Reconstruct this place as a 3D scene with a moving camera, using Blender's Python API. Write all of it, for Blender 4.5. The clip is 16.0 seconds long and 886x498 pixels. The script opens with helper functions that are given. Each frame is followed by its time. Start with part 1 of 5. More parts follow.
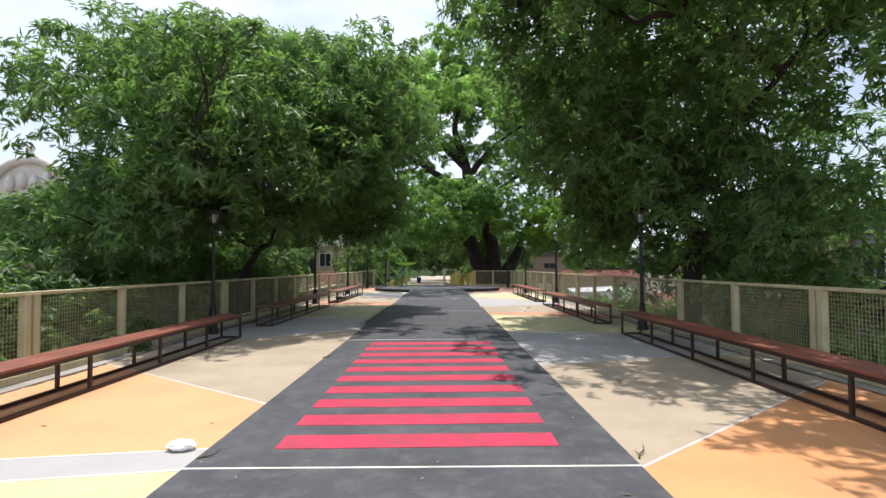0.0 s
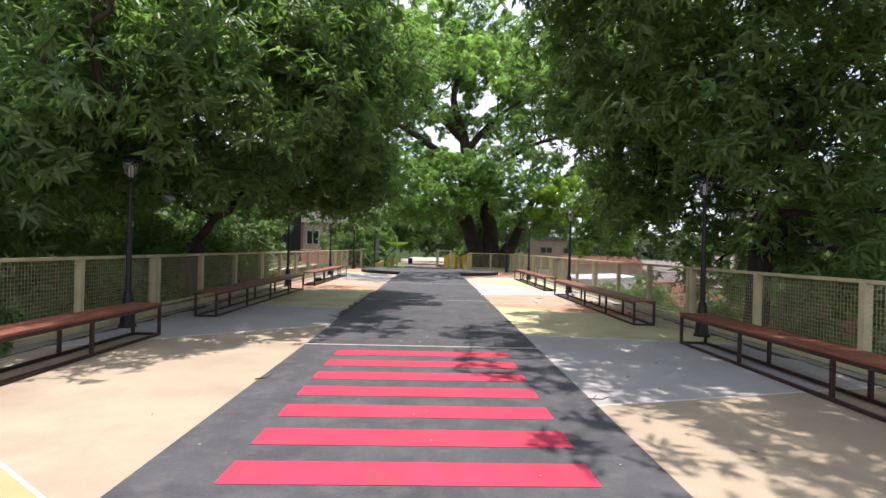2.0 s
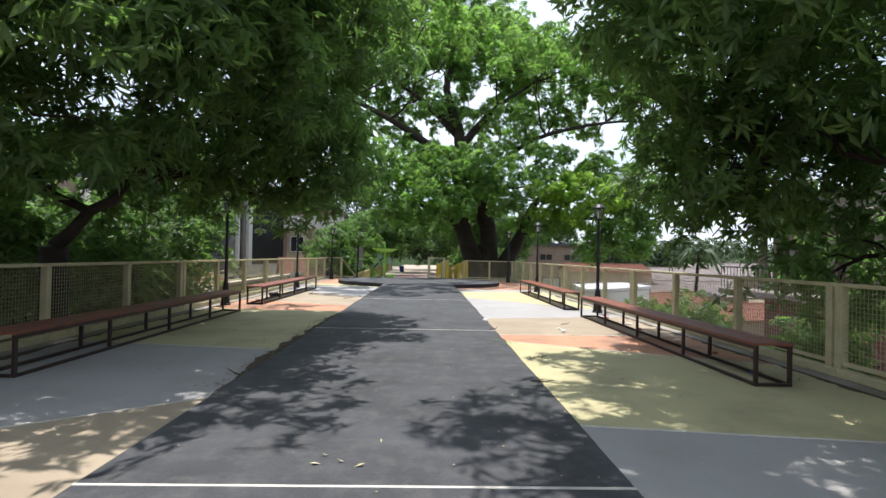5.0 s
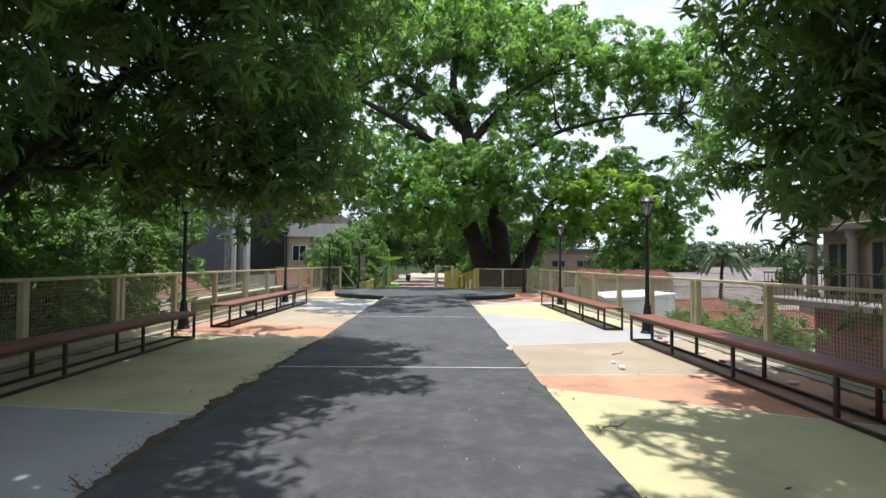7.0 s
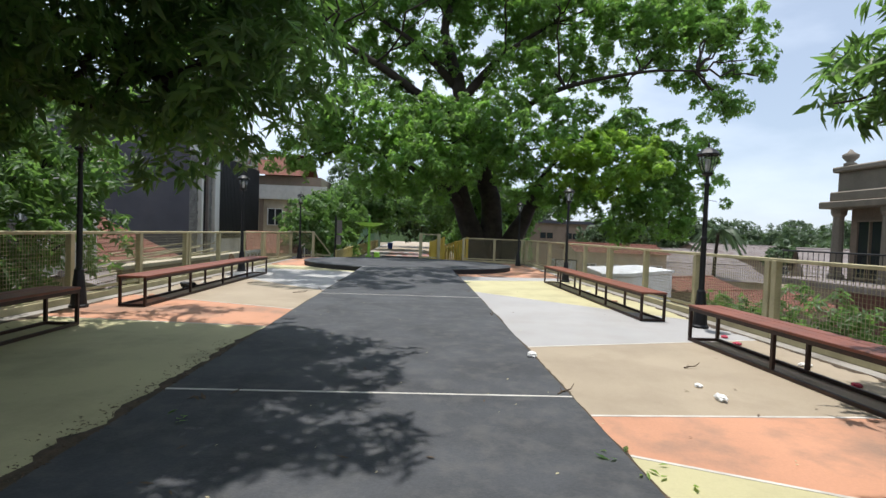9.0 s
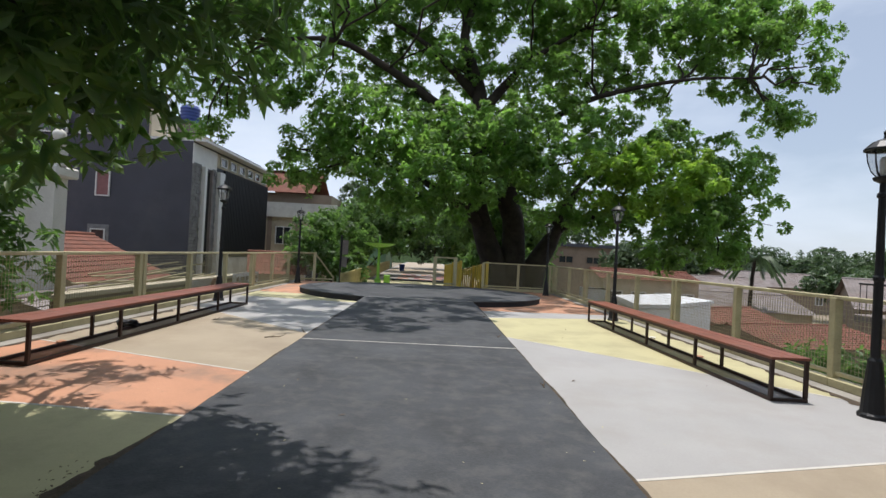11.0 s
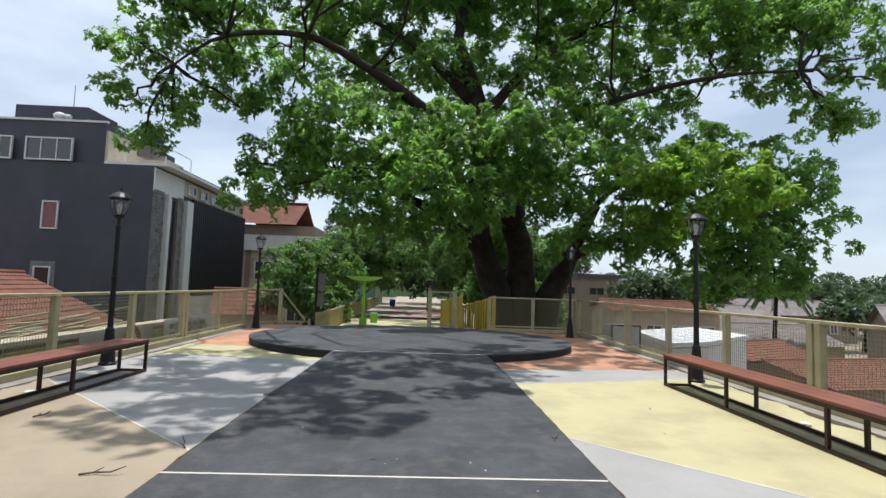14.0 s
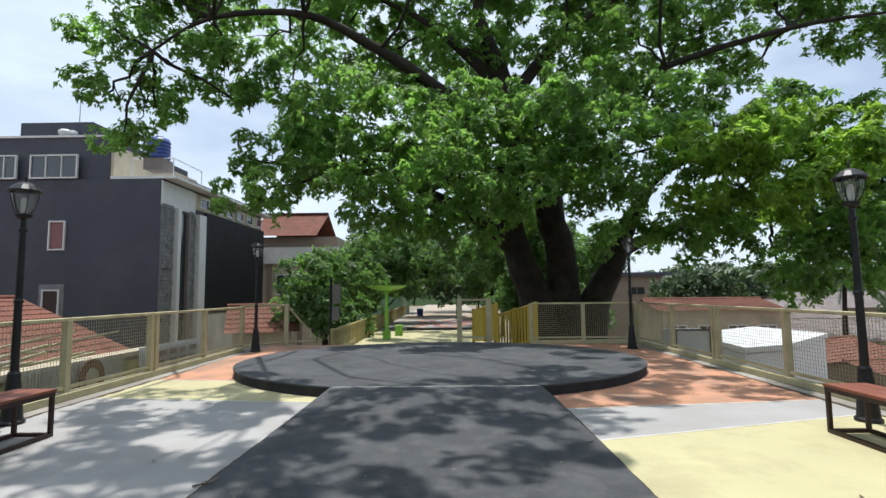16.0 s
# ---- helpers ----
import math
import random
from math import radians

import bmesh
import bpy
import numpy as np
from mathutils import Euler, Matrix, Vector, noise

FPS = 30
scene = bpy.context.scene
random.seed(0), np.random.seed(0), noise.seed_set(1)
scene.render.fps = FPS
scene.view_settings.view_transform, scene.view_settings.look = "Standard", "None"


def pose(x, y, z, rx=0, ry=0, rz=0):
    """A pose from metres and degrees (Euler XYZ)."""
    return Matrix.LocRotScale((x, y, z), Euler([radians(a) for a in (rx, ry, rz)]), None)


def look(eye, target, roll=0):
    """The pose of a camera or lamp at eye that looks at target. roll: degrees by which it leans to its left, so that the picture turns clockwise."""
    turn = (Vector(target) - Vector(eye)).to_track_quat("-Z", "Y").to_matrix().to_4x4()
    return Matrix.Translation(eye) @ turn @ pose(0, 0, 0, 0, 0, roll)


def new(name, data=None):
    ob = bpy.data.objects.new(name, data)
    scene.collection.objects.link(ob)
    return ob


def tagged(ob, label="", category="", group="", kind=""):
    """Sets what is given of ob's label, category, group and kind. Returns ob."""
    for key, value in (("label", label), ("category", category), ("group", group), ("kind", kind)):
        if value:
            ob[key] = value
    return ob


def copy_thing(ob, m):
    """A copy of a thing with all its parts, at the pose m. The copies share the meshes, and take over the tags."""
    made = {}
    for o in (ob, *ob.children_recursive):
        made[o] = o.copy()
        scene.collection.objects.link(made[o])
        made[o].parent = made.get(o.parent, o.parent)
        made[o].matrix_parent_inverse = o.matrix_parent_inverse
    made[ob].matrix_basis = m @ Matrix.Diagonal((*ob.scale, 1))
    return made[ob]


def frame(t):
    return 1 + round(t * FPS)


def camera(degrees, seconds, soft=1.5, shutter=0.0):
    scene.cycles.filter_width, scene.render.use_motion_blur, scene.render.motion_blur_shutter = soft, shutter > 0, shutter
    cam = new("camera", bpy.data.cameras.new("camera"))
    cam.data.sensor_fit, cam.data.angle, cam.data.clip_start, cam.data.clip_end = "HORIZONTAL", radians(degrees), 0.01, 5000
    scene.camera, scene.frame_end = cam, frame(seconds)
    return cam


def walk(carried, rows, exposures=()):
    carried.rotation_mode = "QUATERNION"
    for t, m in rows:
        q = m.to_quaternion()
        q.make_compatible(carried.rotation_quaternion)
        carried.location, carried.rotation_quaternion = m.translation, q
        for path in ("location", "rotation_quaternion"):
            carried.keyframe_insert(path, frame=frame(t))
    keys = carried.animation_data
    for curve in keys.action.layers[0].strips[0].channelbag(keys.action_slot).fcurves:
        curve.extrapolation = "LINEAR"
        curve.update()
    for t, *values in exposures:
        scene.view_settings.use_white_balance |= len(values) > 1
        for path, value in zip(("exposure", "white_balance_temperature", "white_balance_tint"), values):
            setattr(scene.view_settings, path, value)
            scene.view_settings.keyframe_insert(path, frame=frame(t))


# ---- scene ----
cam = camera(82.0, 16.0)
PATH = [      # seconds, eye, target, roll
    (0, (-0.025, 0.27, 1.439), (-0.016, 2.269, 1.508), -0.3),
    (0.5, (-0.007, 1.001, 1.423), (0.044, 3.0, 1.458), 1.3),
    (1, (-0.076, 1.684, 1.439), (0.013, 3.681, 1.477), 0.7),
    (1.5, (-0.079, 2.478, 1.416), (-0.063, 4.478, 1.449), 2.6),
    (2, (-0.117, 3.154, 1.395), (-0.077, 5.154, 1.392), 1.4),
    (2.5, (-0.049, 3.884, 1.388), (-0.034, 5.884, 1.366), 1.3),
    (3, (-0.064, 4.403, 1.377), (0.01, 6.401, 1.334), -0.0),
    (3.5, (0.003, 5.248, 1.384), (0.026, 7.247, 1.342), 2.3),
    (4, (0.044, 5.943, 1.356), (0.08, 7.942, 1.302), 1.2),
    (4.5, (0.097, 6.64, 1.36), (0.16, 8.639, 1.359), 1.3),
    (7, (0.177, 9.899, 1.389), (0.206, 11.898, 1.445), 0.5),
    (7.5, (0.14, 10.561, 1.357), (0.197, 12.56, 1.38), 0.9),
    (8, (0.138, 11.16, 1.334), (0.239, 13.157, 1.327), 1.0),
    (8.5, (0.133, 11.877, 1.326), (0.17, 13.877, 1.328), 0.4),
    (9, (0.085, 12.574, 1.325), (0.184, 14.57, 1.262), 2.1),
    (9.5, (0.079, 13.173, 1.341), (0.079, 15.173, 1.393), 1.9),
    (12, (-0.018, 16.76, 1.426), (0.061, 18.759, 1.425), 3.4),
    (12.5, (-0.03, 17.443, 1.412), (0.02, 19.438, 1.546), 1.0),
    (13, (-0.026, 18.018, 1.453), (0.087, 20.008, 1.617), 0.9),
    (13.5, (-0.003, 18.557, 1.44), (0.052, 20.546, 1.642), 0.4),
    (14, (-0.025, 19.184, 1.414), (0.047, 21.177, 1.562), 1.9),
    (14.5, (0.005, 19.847, 1.405), (0.043, 21.839, 1.58), -0.2),
    (15, (-0.033, 20.518, 1.432), (-0.036, 22.51, 1.613), 1.1),
    (15.5, (0.03, 21.106, 1.417), (0.014, 23.097, 1.602), -0.9),
    (16, (0.007, 21.769, 1.43), (-0.026, 23.761, 1.603), -0.6),
]
walk(cam, [(t, look(eye, target, roll)) for t, eye, target, roll in PATH],
     [(0.0, 0.20, 6500, 12), (1.5, 0.44, 6700, 17), (3.0, 0.50, 6700, 17), (4.5, 0.32, 6450, 12), (7.0, 0.32, 6350, 9), (8.5, 0.08, 6350, 9), (9.5, -0.06, 6350, 8), (12.0, -0.28, 6450, 11), (14.0, -0.14, 6350, 8), (16.0, -0.02, 6300, 7)])

# ---- light ----
SUN_EL, SUN_AZ = 81.0, -5.0        # degrees; azimuth from +y towards +x
world = bpy.data.worlds.new("sky")
scene.world = world
world.use_nodes = True
wn, wl = world.node_tree.nodes, world.node_tree.links
wn.clear()
sky = wn.new("ShaderNodeTexSky")
sky.sky_type, sky.sun_disc = "NISHITA", False
sky.sun_elevation, sky.sun_rotation = radians(SUN_EL), radians(SUN_AZ)
sky.air_density, sky.dust_density, sky.ozone_density = 1.0, 1.2, 1.0
coord = wn.new("ShaderNodeTexCoord")
stretch = wn.new("ShaderNodeMapping")
stretch.inputs["Scale"].default_value = (1.0, 1.0, 2.6)
cloud = wn.new("ShaderNodeTexNoise")
cloud.inputs["Scale"].default_value, cloud.inputs["Detail"].default_value = 2.3, 7.0
ramp = wn.new("ShaderNodeValToRGB")
ramp.color_ramp.elements[0].position, ramp.color_ramp.elements[1].position = 0.36, 0.66
ramp.color_ramp.elements[0].color = (0.38, 0.38, 0.38, 1)
ramp.color_ramp.elements[1].color = (1, 1, 1, 1)
white = wn.new("ShaderNodeMixRGB")
white.inputs["Color2"].default_value = (8.0, 8.8, 10.2, 1)
back = wn.new("ShaderNodeBackground")
back.inputs["Strength"].default_value = 0.122
sky_out = wn.new("ShaderNodeOutputWorld")
wl.new(coord.outputs["Generated"], stretch.inputs["Vector"])
wl.new(stretch.outputs["Vector"], cloud.inputs["Vector"])
wl.new(cloud.outputs["Fac"], ramp.inputs["Fac"])
wl.new(ramp.outputs["Color"], white.inputs["Fac"])
wl.new(sky.outputs["Color"], white.inputs["Color1"])
wl.new(white.outputs["Color"], back.inputs["Color"])
wl.new(back.outputs["Background"], sky_out.inputs["Surface"])
sun = new("sun", bpy.data.lights.new("sun", "SUN"))
sun.data.energy, sun.data.angle, sun.data.color = 5.0, radians(0.55), (1.0, 0.95, 0.90)
e, a = radians(SUN_EL), radians(SUN_AZ)
sun.matrix_world = look((0, 0, 30), Vector((0, 0, 30)) - Vector((math.sin(a) * math.cos(e), math.cos(a) * math.cos(e), math.sin(e))))

# ---- materials ----


def material(name, colour, rough=0.8, metal=0.0, vary=0.25, scale=1.5, grain=40.0, bump=0.15, dirt=None, dirt_scale=0.6, dirt_amount=0.0,
             island=0.0, spec=0.5, clear=0.0):
    """A painted or mineral surface: colour with blotches and grain, an optional dirt layer and fine relief."""
    m = bpy.data.materials.new(name)
    m.use_nodes = True
    n, l = m.node_tree.nodes, m.node_tree.links
    b = n["Principled BSDF"]
    b.inputs["Roughness"].default_value, b.inputs["Metallic"].default_value = rough, metal
    b.inputs["Specular IOR Level"].default_value = spec
    tc = n.new("ShaderNodeTexCoord")
    big = n.new("ShaderNodeTexNoise")
    big.inputs["Scale"].default_value, big.inputs["Detail"].default_value = scale, 6.0
    fine = n.new("ShaderNodeTexNoise")
    fine.inputs["Scale"].default_value, fine.inputs["Detail"].default_value = grain, 4.0
    l.new(tc.outputs["Object"], big.inputs["Vector"])
    l.new(tc.outputs["Object"], fine.inputs["Vector"])
    mix = n.new("ShaderNodeMath")
    mix.operation = "MULTIPLY_ADD"
    mix.inputs[1].default_value = 0.45
    l.new(fine.outputs["Fac"], mix.inputs[0])
    l.new(big.outputs["Fac"], mix.inputs[2])
    span = n.new("ShaderNodeMapRange")
    span.inputs["From Min"].default_value, span.inputs["From Max"].default_value = 0.5, 0.95
    span.inputs["To Min"].default_value, span.inputs["To Max"].default_value = 1 - vary, 1 + vary
    l.new(mix.outputs[0], span.inputs["Value"])
    last = span.outputs["Result"]
    if island:
        geo = n.new("ShaderNodeNewGeometry")
        r = n.new("ShaderNodeMapRange")
        r.inputs["To Min"].default_value, r.inputs["To Max"].default_value = 1 - island, 1 + island
        l.new(geo.outputs["Random Per Island"], r.inputs["Value"])
        mu = n.new("ShaderNodeMath")
        mu.operation = "MULTIPLY"
        l.new(last, mu.inputs[0])
        l.new(r.outputs["Result"], mu.inputs[1])
        last = mu.outputs[0]
    tint = n.new("ShaderNodeVectorMath")
    tint.operation = "SCALE"
    tint.inputs[0].default_value = colour
    l.new(last, tint.inputs["Scale"])
    col = tint.outputs["Vector"]
    if dirt:
        spot = n.new("ShaderNodeTexNoise")
        spot.inputs["Scale"].default_value, spot.inputs["Detail"].default_value = dirt_scale, 8.0
        spot.inputs["Roughness"].default_value = 0.65
        l.new(tc.outputs["Object"], spot.inputs["Vector"])
        r = n.new("ShaderNodeMapRange")
        r.inputs["From Min"].default_value, r.inputs["From Max"].default_value = 0.47, 0.68
        r.inputs["To Max"].default_value = dirt_amount
        l.new(spot.outputs["Fac"], r.inputs["Value"])
        mx = n.new("ShaderNodeMixRGB")
        mx.inputs["Color2"].default_value = (*dirt, 1)
        l.new(r.outputs["Result"], mx.inputs["Fac"])
        l.new(col, mx.inputs["Color1"])
        col = mx.outputs["Color"]
    l.new(col, b.inputs["Base Color"])
    if bump:
        bp = n.new("ShaderNodeBump")
        bp.inputs["Strength"].default_value, bp.inputs["Distance"].default_value = bump, 0.01
        l.new(fine.outputs["Fac"], bp.inputs["Height"])
        l.new(bp.outputs["Normal"], b.inputs["Normal"])
    return m


def leaf_material(name, dark, light, through_colour, share=0.4):
    """Leaves: a glossy cuticle over a blade that lets light through, each leaf of its own shade."""
    m = bpy.data.materials.new(name)
    m.use_nodes = True
    n, l = m.node_tree.nodes, m.node_tree.links
    b = n["Principled BSDF"]
    b.inputs["Roughness"].default_value, b.inputs["Specular IOR Level"].default_value = 0.45, 0.35
    geo = n.new("ShaderNodeNewGeometry")
    r = n.new("ShaderNodeValToRGB")
    r.color_ramp.elements[0].color, r.color_ramp.elements[1].color = (*dark, 1), (*light, 1)
    l.new(geo.outputs["Random Per Island"], r.inputs["Fac"])
    tc = n.new("ShaderNodeTexCoord")
    age = n.new("ShaderNodeTexNoise")
    age.inputs["Scale"].default_value, age.inputs["Detail"].default_value = 1.3, 3.0
    l.new(tc.outputs["Object"], age.inputs["Vector"])
    span = n.new("ShaderNodeMapRange")
    span.inputs["From Min"].default_value, span.inputs["From Max"].default_value = 0.34, 0.66
    span.inputs["To Min"].default_value, span.inputs["To Max"].default_value = 0.72, 1.38
    l.new(age.outputs["Fac"], span.inputs["Value"])
    shade = n.new("ShaderNodeVectorMath")
    shade.operation = "SCALE"
    l.new(r.outputs["Color"], shade.inputs[0])
    l.new(span.outputs["Result"], shade.inputs["Scale"])
    l.new(shade.outputs["Vector"], b.inputs["Base Color"])
    t = n.new("ShaderNodeBsdfTranslucent")
    glow = n.new("ShaderNodeVectorMath")
    glow.operation = "SCALE"
    glow.inputs[0].default_value = through_colour
    l.new(span.outputs["Result"], glow.inputs["Scale"])
    l.new(glow.outputs["Vector"], t.inputs["Color"])
    mx = n.new("ShaderNodeMixShader")
    mx.inputs["Fac"].default_value = share
    l.new(b.outputs["BSDF"], mx.inputs[1])
    l.new(t.outputs["BSDF"], mx.inputs[2])
    l.new(mx.outputs["Shader"], n["Material Output"].inputs["Surface"])
    return m


def glass_material(name, colour, rough=0.05):
    m = bpy.data.materials.new(name)
    m.use_nodes = True
    b = m.node_tree.nodes["Principled BSDF"]
    b.inputs["Base Color"].default_value, b.inputs["Roughness"].default_value = (*colour, 1), rough
    b.inputs["Specular IOR Level"].default_value = 0.8
    return m


def clear_glass(name):
    m = bpy.data.materials.new(name)
    m.use_nodes = True
    n, l = m.node_tree.nodes, m.node_tree.links
    b = n["Principled BSDF"]
    b.inputs["Base Color"].default_value, b.inputs["Roughness"].default_value = (0.35, 0.37, 0.37, 1), 0.08
    clear = n.new("ShaderNodeBsdfTransparent")
    mx = n.new("ShaderNodeMixShader")
    mx.inputs["Fac"].default_value = 0.75
    l.new(b.outputs["BSDF"], mx.inputs[1])
    l.new(clear.outputs["BSDF"], mx.inputs[2])
    l.new(mx.outputs["Shader"], n["Material Output"].inputs["Surface"])
    return m


SOIL = (0.16, 0.12, 0.085)
M_TAN = material("tan_floor_paint", (0.345, 0.282, 0.202), 0.75, 0, 0.10, 0.9, 60, 0.12, (0.22, 0.17, 0.12), 1.1, 0.45)
M_DEEP_ORANGE = material("deep_orange_floor_paint", (0.56, 0.26, 0.105), 0.75, 0, 0.10, 0.9, 60, 0.12, (0.36, 0.20, 0.11), 1.6, 0.5)
M_ORANGE = material("orange_floor_paint", (0.58, 0.305, 0.145), 0.75, 0, 0.10, 0.9, 60, 0.12, (0.42, 0.25, 0.14), 1.3, 0.35)
M_SALMON = material("salmon_floor_paint", (0.50, 0.25, 0.15), 0.75, 0, 0.12, 0.9, 60, 0.12, (0.20, 0.145, 0.11), 1.1, 0.85)
M_YELLOW = material("pale_yellow_floor_paint", (0.47, 0.43, 0.245), 0.75, 0, 0.08, 0.9, 60, 0.12, (0.27, 0.225, 0.14), 1.1, 0.5)
M_GREY = material("light_grey_floor_paint", (0.345, 0.335, 0.328), 0.75, 0, 0.08, 0.9, 60, 0.12, (0.28, 0.25, 0.22), 1.3, 0.35)
M_CONCRETE = material("bare_concrete", (0.30, 0.28, 0.25), 0.9, 0, 0.2, 1.2, 50, 0.25, (0.12, 0.10, 0.08), 1.0, 0.6)
M_WHITE_LINE = material("white_line_paint", (0.56, 0.53, 0.48), 0.7, 0, 0.12, 3, 60, 0.1, (0.3, 0.27, 0.24), 4, 0.5)
M_ASPHALT = material("dark_grey_path_coating", (0.051, 0.054, 0.060), 0.85, 0, 0.32, 1.4, 55, 0.45, (0.115, 0.112, 0.108), 4.5, 0.5)
# dark rim paint, taken down to black for the shade on the upright face
M_RIM = material("dark_rim_coating_shaded", (0.016, 0.016, 0.018), 0.9, 0, 0.25, 2, 40, 0.3, (0.05, 0.045, 0.04), 3, 0.4)
M_RED = material("red_crossing_paint", (0.43, 0.022, 0.062), 0.65, 0, 0.2, 2.5, 60, 0.15, (0.20, 0.04, 0.05), 3.0, 0.6)
M_FENCE = material("cream_fence_paint", (0.47, 0.42, 0.25), 0.6, 0, 0.14, 2.5, 50, 0.1, (0.24, 0.19, 0.12), 2.0, 0.5)
M_WIRE = material("cream_wire", (0.40, 0.36, 0.22), 0.6, 0.2, 0.15, 3, 60, 0.0)
M_SEAT = material("red_brown_seat_board", (0.20, 0.062, 0.036), 0.55, 0, 0.22, 2.0, 45, 0.15, (0.09, 0.045, 0.03), 2.4, 0.5)
M_IRON = material("dark_brown_steel", (0.040, 0.022, 0.018), 0.5, 0.3, 0.3, 4, 60, 0.1, (0.10, 0.05, 0.03), 5, 0.5)
M_BLACK = material("black_cast_iron", (0.018, 0.018, 0.020), 0.45, 0.4, 0.3, 5, 60, 0.12)
M_LAMP_GLASS = clear_glass("lamp_glass")
M_BARK = material("grey_brown_bark", (0.024, 0.018, 0.014), 0.95, 0, 0.45, 3.0, 14, 0.9, (0.065, 0.055, 0.04), 2, 0.5)
M_LEAF = leaf_material("deep_green_leaves", (0.046, 0.090, 0.034), (0.100, 0.165, 0.060), (0.22, 0.40, 0.085), 0.42)
M_LEAF_BIG = leaf_material("fresh_green_leaves", (0.044, 0.092, 0.032), (0.098, 0.165, 0.052), (0.34, 0.60, 0.115), 0.52)
M_LEAF_YOUNG = leaf_material("yellow_green_young_leaves", (0.085, 0.17, 0.026), (0.15, 0.25, 0.040), (0.40, 0.62, 0.08), 0.52)
# aerial haze is put into this colour: greyer and bluer than the near leaves
M_LEAF_FAR = leaf_material("haze_tinted_far_leaves", (0.050, 0.085, 0.042), (0.09, 0.13, 0.066), (0.12, 0.20, 0.07), 0.3)
M_BOARD = material("mossy_cream_boards", (0.40, 0.36, 0.13), 0.85, 0, 0.25, 2.0, 30, 0.2, (0.15, 0.14, 0.08), 1.5, 0.7)
M_DARK_WALL = material("dark_slate_wall_paint", (0.060, 0.062, 0.078), 0.8, 0, 0.14, 0.5, 20, 0.1, (0.10, 0.10, 0.11), 0.3, 0.5)
M_BLACK_SCREEN = material("black_metal_screen", (0.010, 0.010, 0.011), 0.6, 0.2, 0.2, 1, 20, 0.1)
M_WHITE_WALL = material("off_white_wall_paint", (0.62, 0.60, 0.55), 0.8, 0, 0.12, 0.7, 20, 0.1, (0.30, 0.27, 0.22), 0.6, 0.45)
M_CREAM_WALL = material("cream_wall_paint", (0.52, 0.45, 0.33), 0.8, 0, 0.14, 0.7, 20, 0.1, (0.24, 0.20, 0.15), 0.6, 0.5)
# the villa's cream, darkened to carry the shade on its unlit front; stains on top
M_VILLA = material("stained_beige_stucco_shaded", (0.215, 0.185, 0.15), 0.85, 0, 0.2, 0.7, 20, 0.15, (0.12, 0.10, 0.08), 0.8, 0.6)
M_GREEN_WALL = material("mint_green_wall_paint", (0.26, 0.42, 0.27), 0.8, 0, 0.12, 0.7, 20, 0.1)
M_BROWN_WALL = material("weathered_brown_wall", (0.26, 0.20, 0.15), 0.9, 0, 0.25, 0.7, 15, 0.15, (0.12, 0.09, 0.07), 0.7, 0.6)
M_STONE_WALL = material("grey_stone_cladding", (0.20, 0.20, 0.20), 0.9, 0, 0.3, 2.5, 12, 0.4)
M_TILE = material("terracotta_roof_tile", (0.175, 0.066, 0.042), 0.9, 0, 0.25, 1.5, 25, 0.2, (0.12, 0.06, 0.045), 0.9, 0.6, 0.18)
M_TILE_GREY = material("weathered_roof_sheet", (0.23, 0.20, 0.19), 0.85, 0, 0.2, 1.0, 20, 0.2, (0.14, 0.09, 0.07), 0.8, 0.6, 0.12)
M_WHITE_ROOF = material("white_metal_roof", (0.72, 0.73, 0.74), 0.5, 0, 0.06, 0.8, 20, 0.05)
M_PANE = glass_material("dark_window_glass", (0.03, 0.035, 0.04))
M_FRAME_WHITE = material("white_window_frame", (0.66, 0.66, 0.64), 0.5, 0, 0.06, 2, 30, 0.0)
M_CURTAIN = material("dull_red_curtain", (0.25, 0.12, 0.12), 0.9, 0, 0.15, 4, 30, 0.1)
M_BLUE = material("blue_plastic_tank", (0.030, 0.06, 0.24), 0.4, 0, 0.08, 2, 20, 0.0)
M_TARP = material("faded_blue_tarpaulin", (0.16, 0.28, 0.55), 0.6, 0, 0.2, 1.5, 30, 0.2, (0.62, 0.64, 0.66), 1.1, 0.9)
M_YELLOW_RAIL = material("yellow_rail_paint", (0.66, 0.47, 0.06), 0.5, 0, 0.12, 2, 30, 0.05, (0.28, 0.19, 0.05), 2, 0.4)
M_YELLOW_BOARD = material("weathered_yellow_cream_boards", (0.46, 0.38, 0.16), 0.7, 0, 0.2, 2.0, 30, 0.1, (0.22, 0.18, 0.08), 1.5, 0.6)
M_LIME = material("lime_green_paint", (0.22, 0.48, 0.06), 0.5, 0, 0.1, 2, 30, 0.05)
M_EARTH = material("dry_ground", (0.22, 0.18, 0.13), 0.95, 0, 0.3, 0.25, 8, 0.3, (0.10, 0.12, 0.05), 0.2, 0.7)
M_SOIL = material("dark_leaf_soil", (0.062, 0.046, 0.030), 0.95, 0, 0.4, 6, 60, 0.5, (0.13, 0.085, 0.05), 7, 0.7)
M_LITTER = material("crumpled_white_plastic", (0.75, 0.74, 0.72), 0.5, 0, 0.08, 8, 60, 0.1)
M_TWIG = material("dry_twig", (0.10, 0.07, 0.045), 0.9, 0, 0.3, 8, 60, 0.2)

# ---- builders ----


def box(bm, x0, x1, y0, y1, z0, z1):
    v = [bm.verts.new(c) for c in ((x0, y0, z0), (x1, y0, z0), (x1, y1, z0), (x0, y1, z0), (x0, y0, z1), (x1, y0, z1), (x1, y1, z1), (x0, y1, z1))]
    for f in ((3, 2, 1, 0), (4, 5, 6, 7), (0, 1, 5, 4), (1, 2, 6, 5), (2, 3, 7, 6), (3, 0, 4, 7)):
        bm.faces.new([v[i] for i in f])
    return v


